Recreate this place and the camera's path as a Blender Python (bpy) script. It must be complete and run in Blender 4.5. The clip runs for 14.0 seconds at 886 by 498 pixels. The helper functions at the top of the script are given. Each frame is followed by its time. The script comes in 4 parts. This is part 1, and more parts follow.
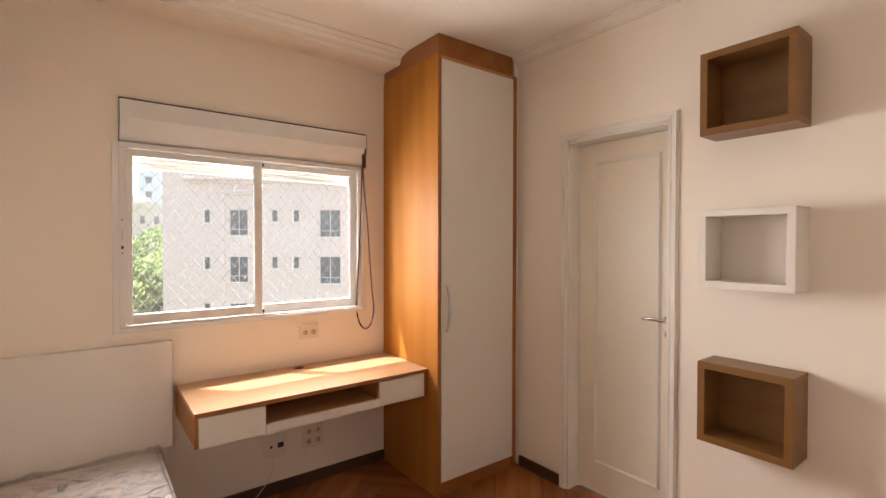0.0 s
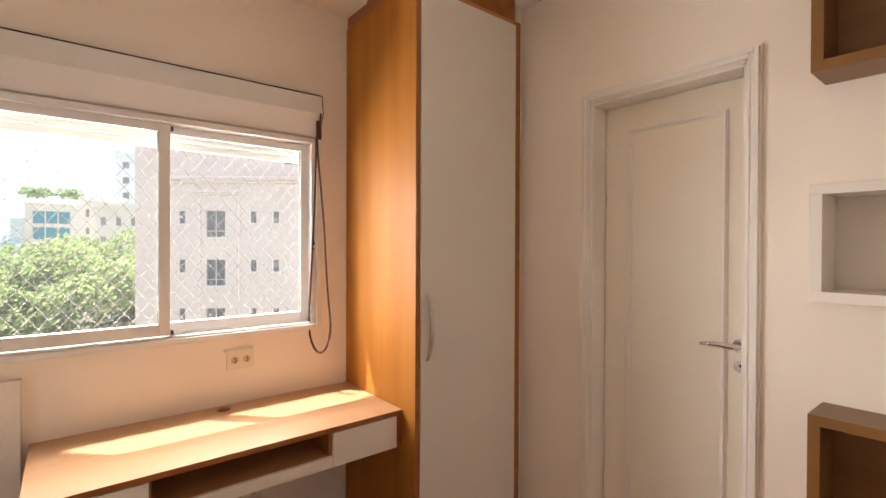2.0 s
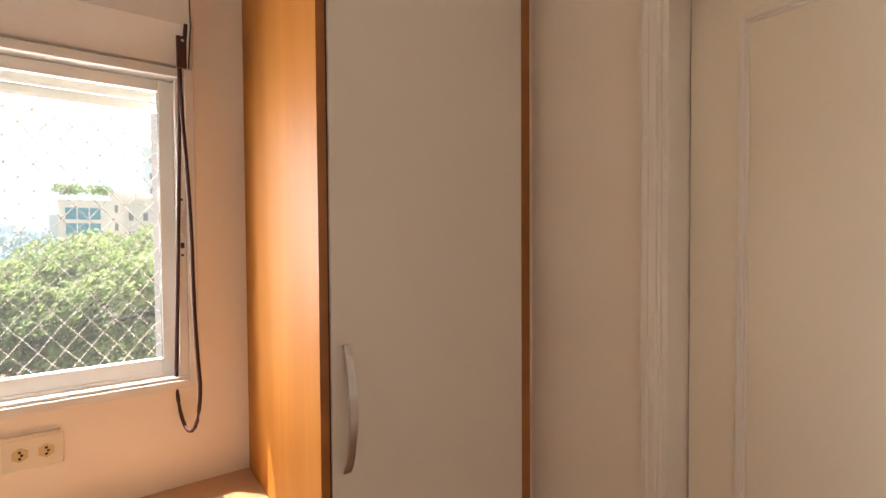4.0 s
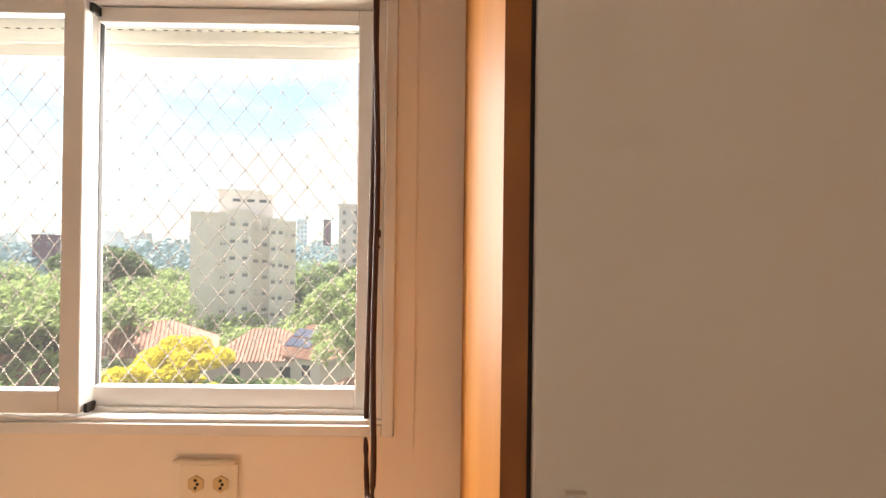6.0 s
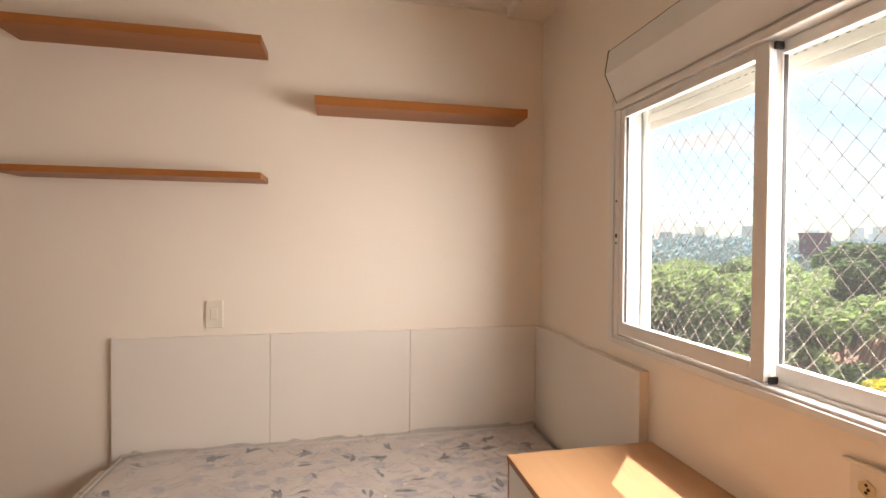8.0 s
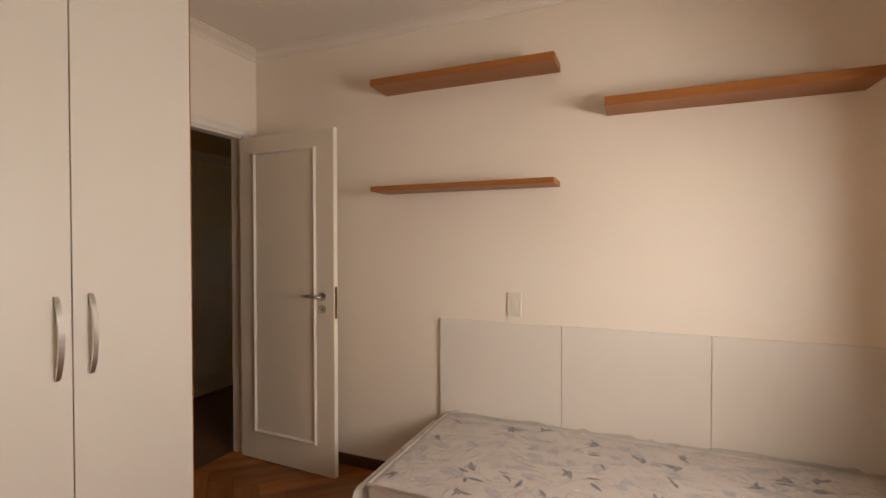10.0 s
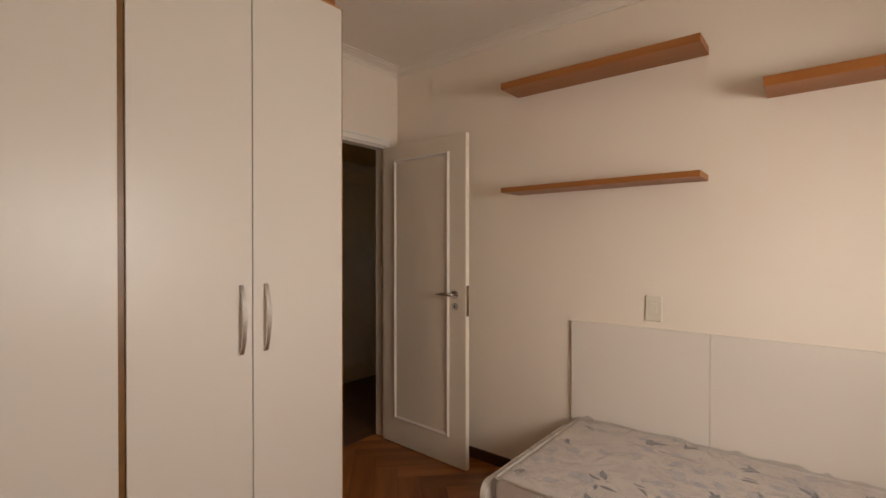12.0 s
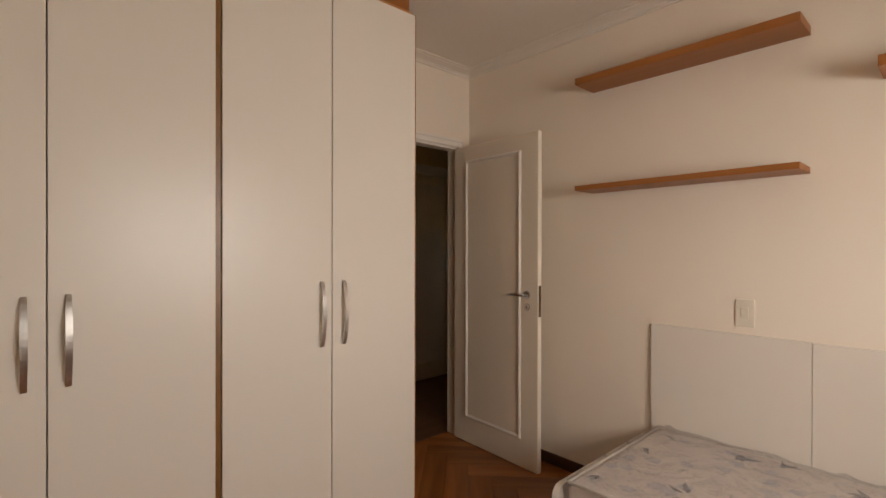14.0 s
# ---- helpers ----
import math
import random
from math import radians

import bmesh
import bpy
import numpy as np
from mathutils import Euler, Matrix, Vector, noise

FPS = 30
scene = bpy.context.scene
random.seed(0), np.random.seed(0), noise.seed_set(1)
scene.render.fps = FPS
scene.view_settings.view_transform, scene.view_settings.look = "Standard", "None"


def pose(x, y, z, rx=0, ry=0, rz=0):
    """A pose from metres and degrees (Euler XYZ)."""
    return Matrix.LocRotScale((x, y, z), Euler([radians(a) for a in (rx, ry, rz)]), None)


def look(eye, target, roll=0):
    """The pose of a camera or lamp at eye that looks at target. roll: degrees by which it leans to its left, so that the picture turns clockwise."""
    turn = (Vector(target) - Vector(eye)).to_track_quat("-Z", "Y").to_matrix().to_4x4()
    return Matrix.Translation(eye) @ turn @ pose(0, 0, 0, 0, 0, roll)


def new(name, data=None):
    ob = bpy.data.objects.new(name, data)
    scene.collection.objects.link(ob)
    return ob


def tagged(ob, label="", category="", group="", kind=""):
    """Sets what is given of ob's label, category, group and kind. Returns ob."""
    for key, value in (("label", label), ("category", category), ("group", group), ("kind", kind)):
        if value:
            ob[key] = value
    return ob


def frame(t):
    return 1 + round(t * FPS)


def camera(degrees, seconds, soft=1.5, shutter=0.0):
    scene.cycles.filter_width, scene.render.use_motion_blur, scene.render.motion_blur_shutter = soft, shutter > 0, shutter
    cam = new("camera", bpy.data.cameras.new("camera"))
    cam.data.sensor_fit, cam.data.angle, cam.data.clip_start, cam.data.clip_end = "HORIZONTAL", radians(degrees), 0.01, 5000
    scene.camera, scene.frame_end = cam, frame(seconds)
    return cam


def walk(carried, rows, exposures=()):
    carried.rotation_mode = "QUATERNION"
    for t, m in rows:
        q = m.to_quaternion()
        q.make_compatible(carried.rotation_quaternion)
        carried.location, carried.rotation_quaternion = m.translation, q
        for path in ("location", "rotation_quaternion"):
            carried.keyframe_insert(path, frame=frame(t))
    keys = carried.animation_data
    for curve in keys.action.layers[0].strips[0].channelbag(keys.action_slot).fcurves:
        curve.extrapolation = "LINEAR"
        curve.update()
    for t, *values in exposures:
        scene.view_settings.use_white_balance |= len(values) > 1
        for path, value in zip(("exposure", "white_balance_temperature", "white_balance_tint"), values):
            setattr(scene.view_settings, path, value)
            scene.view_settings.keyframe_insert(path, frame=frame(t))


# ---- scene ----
cam = camera(86.9, 14.0)
EXPOSURES = [(0, 1.9, 6300, 14), (3, 1.86, 6400, 14), (6, 1.66, 6800, 14), (7.5, 1.5, 6600, 14), (9, 1.36, 6850, 14), (11.5, 1.05, 6900, 14), (14, 1.04, 6900, 14)]
PATH = [
    (0, (0.607, 0.698, 1.492), (1.813, 2.293, 1.463), 0.1),
    (0.5, (0.688, 0.806, 1.475), (1.908, 2.391, 1.446), 0.2),
    (1, (0.808, 0.954, 1.473), (2.042, 2.528, 1.451), 0.1),
    (1.5, (0.94, 1.098, 1.472), (2.181, 2.667, 1.452), 0.1),
    (2, (1.07, 1.269, 1.455), (2.325, 2.827, 1.44), 0.2),
    (2.5, (1.249, 1.435, 1.47), (2.497, 2.998, 1.441), 0.1),
    (3, (1.454, 1.603, 1.49), (2.693, 3.172, 1.446), 0.1),
    (3.2, (1.544, 1.669, 1.501), (2.775, 3.244, 1.451), 0.0),
    (5.5, (2.13, 2.368, 1.431), (2.669, 4.294, 1.433), 0.1),
    (6, (2.163, 2.506, 1.429), (2.176, 4.506, 1.437), 0.7),
    (6.5, (2.181, 2.514, 1.43), (1.597, 4.427, 1.428), 0.8),
    (7, (2.274, 2.474, 1.433), (1.022, 4.034, 1.411), 0.7),
    (7.5, (2.354, 2.463, 1.447), (0.6, 3.424, 1.409), 0.4),
    (8, (2.41, 2.442, 1.437), (0.453, 2.85, 1.404), 0.4),
    (8.5, (2.454, 2.42, 1.446), (0.455, 2.451, 1.403), 0.1),
    (9, (2.485, 2.433, 1.447), (0.508, 2.135, 1.401), 0.1),
    (9.2, (2.494, 2.434, 1.439), (0.536, 2.026, 1.397), 0.1),
    (11.3, (2.516, 2.495, 1.415), (0.875, 1.352, 1.392), -0.1),
    (11.5, (2.52, 2.495, 1.412), (0.904, 1.317, 1.391), 0.0),
    (12, (2.53, 2.493, 1.4), (0.976, 1.234, 1.387), -0.0),
    (12.5, (2.536, 2.487, 1.388), (1.036, 1.164, 1.382), 0.1),
    (13, (2.535, 2.499, 1.389), (1.096, 1.111, 1.382), 0.1),
    (13.5, (2.537, 2.505, 1.386), (1.153, 1.062, 1.382), 0.1),
    (14, (2.537, 2.505, 1.387), (1.194, 1.023, 1.381), 0.1),
]
walk(cam, [(t, look(e, g, r)) for t, e, g, r in PATH], EXPOSURES)

# ---- world, sun, added fill lamp at the window ----
SUN_EL, SUN_AZ = radians(61.4), radians(-45)
world = bpy.data.worlds.new("world")
scene.world = world
world.use_nodes = True
wn, wl = world.node_tree.nodes, world.node_tree.links
sky = wn.new("ShaderNodeTexSky")
sky.sky_type, sky.sun_disc = "NISHITA", False
sky.sun_elevation, sky.sun_rotation = SUN_EL, SUN_AZ
wn["Background"].inputs["Strength"].default_value = 0.14
sky_tc = wn.new("ShaderNodeTexCoord")
sky_map = wn.new("ShaderNodeMapping")
sky_map.inputs["Scale"].default_value = (1.6, 1.6, 5.0)
sky_noise = wn.new("ShaderNodeTexNoise")
sky_noise.inputs["Scale"].default_value = 1.4
sky_noise.inputs["Detail"].default_value = 5
sky_ramp = wn.new("ShaderNodeValToRGB")
sky_ramp.color_ramp.elements[0].position = 0.42
sky_ramp.color_ramp.elements[1].position = 0.56
sky_mix = wn.new("ShaderNodeMixRGB")
sky_mix.inputs["Color2"].default_value = (2.9, 2.66, 2.57, 1)
wl.new(sky_tc.outputs["Generated"], sky_map.inputs["Vector"])
wl.new(sky_map.outputs["Vector"], sky_noise.inputs["Vector"])
wl.new(sky_noise.outputs["Fac"], sky_ramp.inputs["Fac"])
wl.new(sky_ramp.outputs["Color"], sky_mix.inputs["Fac"])
sky_tone = wn.new("ShaderNodeMixRGB")
sky_tone.blend_type, sky_tone.inputs["Fac"].default_value = "MULTIPLY", 1.0
sky_tone.inputs["Color2"].default_value = (0.50, 0.66, 0.68, 1)
wl.new(sky.outputs["Color"], sky_tone.inputs["Color1"])
wl.new(sky_tone.outputs["Color"], sky_mix.inputs["Color1"])
wl.new(sky_mix.outputs["Color"], wn["Background"].inputs["Color"])

sun = new("sun", bpy.data.lights.new("sun", "SUN"))
sun.data.energy, sun.data.angle, sun.data.color = 4.6, radians(0.5), (1.0, 0.96, 0.90)
sun_from = Vector((math.sin(SUN_AZ) * math.cos(SUN_EL), math.cos(SUN_AZ) * math.cos(SUN_EL), math.sin(SUN_EL)))
sun.matrix_world = look(sun_from * 50, (0, 0, 0))

# Unseen area lamp added beyond the window to stand in for sky light.
window_fill_lamp = new("window_fill_lamp", bpy.data.lights.new("window_fill_lamp", "AREA"))
window_fill_lamp.data.shape, window_fill_lamp.data.size, window_fill_lamp.data.size_y = "RECTANGLE", 2.2, 1.5
window_fill_lamp.data.energy, window_fill_lamp.data.color = 80.0, (1.0, 0.965, 0.93)
window_fill_lamp.matrix_world = look((1.48, 4.00, 1.85), (1.20, 1.4, 1.35))


# ---- materials ----
def material(name, color, rough=0.5, metal=0.0, color2=None, scale=4.0, detail=4.0, stretch=(1, 1, 1), bump=0.0,
             bump_scale=60.0, contrast=(0.35, 0.65), coat=0.0, vary=0.0, rough_var=0.0, spec=0.5, obj_random=0.0):
    m = bpy.data.materials.new(name)
    m.use_nodes = True
    n, l = m.node_tree.nodes, m.node_tree.links
    p = n["Principled BSDF"]
    p.inputs["Roughness"].default_value, p.inputs["Metallic"].default_value = rough, metal
    p.inputs["Specular IOR Level"].default_value = spec
    p.inputs["Coat Weight"].default_value = coat
    p.inputs["Coat Roughness"].default_value = 0.08
    tc = n.new("ShaderNodeTexCoord")
    mp = n.new("ShaderNodeMapping")
    mp.inputs["Scale"].default_value = stretch
    l.new(tc.outputs["Object"], mp.inputs["Vector"])
    nz = n.new("ShaderNodeTexNoise")
    nz.inputs["Scale"].default_value, nz.inputs["Detail"].default_value = scale, detail
    l.new(mp.outputs["Vector"], nz.inputs["Vector"])
    ramp = n.new("ShaderNodeValToRGB")
    ramp.color_ramp.elements[0].position, ramp.color_ramp.elements[1].position = contrast
    ramp.color_ramp.elements[0].color = (*(color2 or tuple(c * 0.93 for c in color)), 1)
    ramp.color_ramp.elements[1].color = (*color, 1)
    l.new(nz.outputs["Fac"], ramp.inputs["Fac"])
    out = ramp.outputs["Color"]
    if obj_random:
        oi = n.new("ShaderNodeObjectInfo")
        mr = n.new("ShaderNodeMapRange")
        mr.inputs["To Min"].default_value, mr.inputs["To Max"].default_value = 1 - obj_random, 1 + obj_random
        l.new(oi.outputs["Random"], mr.inputs["Value"])
        hs = n.new("ShaderNodeHueSaturation")
        l.new(mr.outputs["Result"], hs.inputs["Value"])
        l.new(out, hs.inputs["Color"])
        out = hs.outputs["Color"]
    if vary:
        gi = n.new("ShaderNodeNewGeometry")
        mr = n.new("ShaderNodeMapRange")
        mr.inputs["To Min"].default_value, mr.inputs["To Max"].default_value = 1 - vary, 1 + vary
        l.new(gi.outputs["Random Per Island"], mr.inputs["Value"])
        hs = n.new("ShaderNodeHueSaturation")
        l.new(mr.outputs["Result"], hs.inputs["Value"])
        l.new(out, hs.inputs["Color"])
        out = hs.outputs["Color"]
    l.new(out, p.inputs["Base Color"])
    if rough_var:
        n3 = n.new("ShaderNodeTexNoise")
        n3.inputs["Scale"].default_value = 3.0
        l.new(tc.outputs["Object"], n3.inputs["Vector"])
        m3 = n.new("ShaderNodeMapRange")
        m3.inputs["To Min"].default_value, m3.inputs["To Max"].default_value = max(0.02, rough - rough_var), rough + rough_var
        l.new(n3.outputs["Fac"], m3.inputs["Value"])
        l.new(m3.outputs["Result"], p.inputs["Roughness"])
    if bump:
        n2 = n.new("ShaderNodeTexNoise")
        n2.inputs["Scale"].default_value, n2.inputs["Detail"].default_value = bump_scale, 5
        l.new(mp.outputs["Vector"], n2.inputs["Vector"])
        b = n.new("ShaderNodeBump")
        b.inputs["Strength"].default_value, b.inputs["Distance"].default_value = bump, 0.002
        l.new(n2.outputs["Fac"], b.inputs["Height"])
        l.new(b.outputs["Normal"], p.inputs["Normal"])
    return m


WALL = material("wall_paint", (0.85, 0.758, 0.640), 0.5, color2=(0.83, 0.736, 0.615), scale=1.3, bump=0.25, bump_scale=40, rough_var=0.1)
CEIL = material("ceiling_paint", (0.87, 0.80, 0.70), 0.8, scale=1.0, bump=0.15, bump_scale=30)
TRIM = material("trim_paint", (0.84, 0.785, 0.70), 0.35, scale=2.0, bump=0.1, bump_scale=30)
DOORP = material("door_enamel", (0.84, 0.758, 0.615), 0.33, scale=1.5, bump=0.12, bump_scale=12, rough_var=0.08, stretch=(1, 1, 0.3))
# One beech laminate with light in its colour: WOODX toned lit, WOODY shaded.
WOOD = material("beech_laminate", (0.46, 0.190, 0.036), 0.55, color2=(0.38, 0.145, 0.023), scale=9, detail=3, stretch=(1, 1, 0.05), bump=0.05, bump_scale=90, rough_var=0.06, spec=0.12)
WOODX = material("beech_laminate_along_lit", (0.52, 0.255, 0.095), 0.34, color2=(0.44, 0.200, 0.065), scale=9, detail=3, stretch=(0.05, 1, 1), bump=0.05, bump_scale=90, rough_var=0.06)
WOODY = material("beech_laminate_across_shaded", (0.34, 0.120, 0.024), 0.42, color2=(0.27, 0.090, 0.016), scale=9, detail=3, stretch=(1, 0.05, 1), bump=0.05, bump_scale=90)
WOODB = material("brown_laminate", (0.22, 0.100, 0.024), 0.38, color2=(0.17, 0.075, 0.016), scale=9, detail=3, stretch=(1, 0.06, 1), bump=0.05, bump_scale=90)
WHITE = material("white_laminate", (0.74, 0.682, 0.598), 0.32, color2=(0.725, 0.667, 0.583), scale=0.7, detail=1, rough_var=0.04, spec=0.35)
PANEL = material("panel_laminate", (0.77, 0.705, 0.622), 0.4, color2=(0.755, 0.69, 0.607), scale=2.0)
ALU = material("white_aluminium", (0.78, 0.76, 0.72), 0.35, scale=3.0)
METAL = material("brushed_steel", (0.74, 0.70, 0.66), 0.30, 1.0, color2=(0.52, 0.50, 0.47), scale=30, stretch=(1, 1, 0.1))
CHROME = material("chrome", (0.72, 0.71, 0.70), 0.12, 1.0)
# Near-black for real rubber parts and for shade painted into gaps and holes.
RUBBER_GAP = material("dark_gap", (0.015, 0.012, 0.01), 0.7)
CORD = material("dark_cord", (0.060, 0.022, 0.016), 0.75, bump=0.6, bump_scale=400)
PLASTIC = material("ivory_plastic", (0.78, 0.71, 0.58), 0.35)
OCHRE = material("yellowed_plastic", (0.62, 0.47, 0.24), 0.4)
# Desk top colour is lightened for the sun that falls on it.
TOPW = material("desk_top_laminate_sunlit", (0.50, 0.290, 0.150), 0.30, color2=(0.44, 0.240, 0.115), scale=9, detail=3, stretch=(0.05, 1, 1), bump=0.05, bump_scale=90, rough_var=0.06)
BRASS = material("old_brass", (0.20, 0.13, 0.06), 0.45, 1.0)
FLOORW = material("parquet", (0.34, 0.120, 0.028), 0.24, color2=(0.235, 0.078, 0.018), scale=12, stretch=(0.08, 1, 1), obj_random=0.22, bump=0.05, bump_scale=60, rough_var=0.05)
# Yellow in the wall colour stands in for warm corridor light.
HALLP = material("hall_paint_warm_light", (0.70, 0.56, 0.33), 0.6, scale=2.0)
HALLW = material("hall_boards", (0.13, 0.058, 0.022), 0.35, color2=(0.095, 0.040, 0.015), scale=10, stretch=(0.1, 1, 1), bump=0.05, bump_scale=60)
UNDER = material("subfloor", (0.03, 0.014, 0.008), 0.7)
BASEB = material("dark_skirting", (0.075, 0.030, 0.014), 0.3, color2=(0.055, 0.021, 0.010), scale=10, stretch=(0.2, 0.2, 1))
FABRIC = material("mattress_fabric", (0.68, 0.60, 0.53), 0.75, color2=(0.62, 0.54, 0.50), scale=9, detail=3, contrast=(0.3, 0.6), bump=0.5, bump_scale=25)
PRINT_L = material("print_lilac", (0.44, 0.42, 0.45), 0.8, color2=(0.54, 0.50, 0.50), scale=30)
PRINT_D = material("print_grey", (0.13, 0.135, 0.15), 0.8, color2=(0.22, 0.22, 0.23), scale=40)
NETM = material("net_thread", (0.19, 0.155, 0.13), 0.8)
SLAT = material("shutter_slat", (0.72, 0.68, 0.61), 0.45)
PINK = material("pink_render", (0.82, 0.68, 0.625), 0.85, color2=(0.79, 0.645, 0.59), scale=0.25, bump=0.3, bump_scale=3)
CREAM = material("cream_render", (0.84, 0.765, 0.69), 0.85, color2=(0.80, 0.72, 0.645), scale=0.1)
GREYB = material("grey_render", (0.66, 0.60, 0.585), 0.85, scale=0.1)
TERRA = material("purple_cladding", (0.20, 0.13, 0.17), 0.8, scale=0.1)
# Distance haze is put into these two colours as a pale blue-grey tint.
FARB = material("far_haze_render", (0.70, 0.74, 0.78), 0.9, vary=0.25, scale=0.02)
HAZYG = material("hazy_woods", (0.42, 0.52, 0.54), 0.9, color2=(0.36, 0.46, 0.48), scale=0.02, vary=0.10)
GLASSL = material("pale_window", (0.22, 0.22, 0.22), 0.3, scale=0.5)
GLASSD = material("dark_window", (0.06, 0.07, 0.08), 0.12, scale=0.5)
BLUEP = material("blue_panel", (0.05, 0.28, 0.38), 0.3, scale=0.3)
TILE = material("clay_tile", (0.48, 0.27, 0.20), 0.85, color2=(0.38, 0.20, 0.14), scale=2.0, vary=0.12)
LEAF = material("foliage", (0.40, 0.48, 0.20), 0.6, color2=(0.27, 0.34, 0.13), scale=0.35, vary=0.45)
LEAFD = material("dark_foliage", (0.18, 0.25, 0.11), 0.6, color2=(0.11, 0.16, 0.065), scale=0.35, vary=0.4)
LEAFY = material("yellow_blossom", (0.80, 0.68, 0.06), 0.6, color2=(0.66, 0.58, 0.07), scale=0.6, vary=0.3)
for leafy in (LEAF, LEAFD, LEAFY):
    ln_, ll_ = leafy.node_tree.nodes, leafy.node_tree.links
    l_tr, l_mx = ln_.new("ShaderNodeBsdfTranslucent"), ln_.new("ShaderNodeMixShader")
    l_mx.inputs[0].default_value = 0.5
    ll_.new(ln_["Principled BSDF"].inputs["Base Color"].links[0].from_socket, l_tr.inputs["Color"])
    ll_.new(ln_["Principled BSDF"].outputs[0], l_mx.inputs[1])
    ll_.new(l_tr.outputs[0], l_mx.inputs[2])
    ll_.new(l_mx.outputs[0], ln_["Material Output"].inputs["Surface"])
BARK = material("bark", (0.10, 0.07, 0.045), 0.9, scale=6, bump=0.8, bump_scale=20)
GROUND = material("ground_cover", (0.24, 0.22, 0.17), 0.9, color2=(0.10, 0.13, 0.05), scale=0.05, detail=6)
TANK = material("blue_tank", (0.03, 0.28, 0.42), 0.4)
SOLAR = material("solar_panel", (0.05, 0.05, 0.09), 0.25)

GLASS = bpy.data.materials.new("window_glass")
GLASS.use_nodes = True
gn, gl = GLASS.node_tree.nodes, GLASS.node_tree.links
gn.remove(gn["Principled BSDF"])
g_tr, g_gl, g_mx, g_fr = gn.new("ShaderNodeBsdfTransparent"), gn.new("ShaderNodeBsdfGlossy"), gn.new("ShaderNodeMixShader"), gn.new("ShaderNodeLayerWeight")
g_gl.inputs["Roughness"].default_value = 0.02
g_tr.inputs["Color"].default_value = (0.93, 0.95, 0.94, 1)
g_pw, g_sc = gn.new("ShaderNodeMath"), gn.new("ShaderNodeMath")
g_pw.operation, g_sc.operation = "POWER", "MULTIPLY_ADD"
g_pw.inputs[1].default_value, g_sc.inputs[1].default_value, g_sc.inputs[2].default_value = 5.0, 0.8, 0.02
gl.new(g_fr.outputs["Facing"], g_pw.inputs[0])
gl.new(g_pw.outputs[0], g_sc.inputs[0])
gl.new(g_sc.outputs[0], g_mx.inputs[0])
# Slight white scatter in the pane stands in for outdoor haze and glare.
g_veil, g_veil_mix = gn.new("ShaderNodeBsdfTranslucent"), gn.new("ShaderNodeMixShader")
g_veil.inputs["Color"].default_value = (0.9, 0.9, 0.9, 1)
g_veil_mix.inputs[0].default_value = 0.005
gl.new(g_tr.outputs[0], g_veil_mix.inputs[1])
gl.new(g_veil.outputs[0], g_veil_mix.inputs[2])
gl.new(g_veil_mix.outputs[0], g_mx.inputs[1])
gl.new(g_gl.outputs[0], g_mx.inputs[2])
gl.new(g_mx.outputs[0], gn["Material Output"].inputs["Surface"])

FILM = bpy.data.materials.new("plastic_film")
FILM.use_nodes = True
fn, fl = FILM.node_tree.nodes, FILM.node_tree.links
fn.remove(fn["Principled BSDF"])
f_tr, f_gl, f_mx, f_fr = fn.new("ShaderNodeBsdfTransparent"), fn.new("ShaderNodeBsdfGlossy"), fn.new("ShaderNodeMixShader"), fn.new("ShaderNodeLayerWeight")
f_df, f_m2 = fn.new("ShaderNodeBsdfDiffuse"), fn.new("ShaderNodeMixShader")
f_tc, f_nz, f_bp = fn.new("ShaderNodeTexCoord"), fn.new("ShaderNodeTexNoise"), fn.new("ShaderNodeBump")
f_nz.inputs["Scale"].default_value, f_nz.inputs["Detail"].default_value, f_nz.inputs["Distortion"].default_value = 10, 5, 1.5
f_bp.inputs["Strength"].default_value, f_bp.inputs["Distance"].default_value = 1.0, 0.045
f_gl.inputs["Roughness"].default_value = 0.04
f_pw, f_sc = fn.new("ShaderNodeMath"), fn.new("ShaderNodeMath")
f_pw.operation, f_sc.operation = "POWER", "MULTIPLY_ADD"
f_pw.inputs[1].default_value, f_sc.inputs[1].default_value, f_sc.inputs[2].default_value = 4.0, 0.8, 0.07
f_df.inputs["Color"].default_value = (0.7, 0.69, 0.68, 1)
f_m2.inputs[0].default_value = 0.09
fl.new(f_tc.outputs["Object"], f_nz.inputs["Vector"])
fl.new(f_nz.outputs["Fac"], f_bp.inputs["Height"])
fl.new(f_bp.outputs["Normal"], f_gl.inputs["Normal"])
fl.new(f_bp.outputs["Normal"], f_fr.inputs["Normal"])
fl.new(f_fr.outputs["Facing"], f_pw.inputs[0])
fl.new(f_pw.outputs[0], f_sc.inputs[0])
fl.new(f_sc.outputs[0], f_mx.inputs[0])
fl.new(f_tr.outputs[0], f_m2.inputs[1])
fl.new(f_df.outputs[0], f_m2.inputs[2])
fl.new(f_m2.outputs[0], f_mx.inputs[1])
fl.new(f_gl.outputs[0], f_mx.inputs[2])
fl.new(f_mx.outputs[0], fn["Material Output"].inputs["Surface"])

# ---- helpers ----
ORIGIN = {}


def thing(name, at, label="", category="", group="", turn=None):
    ob = new(name)
    ob.matrix_world = pose(*at) if turn is None else turn
    ORIGIN[ob] = Vector(at) if turn is None else Vector((0, 0, 0))
    return tagged(ob, label, category, group)


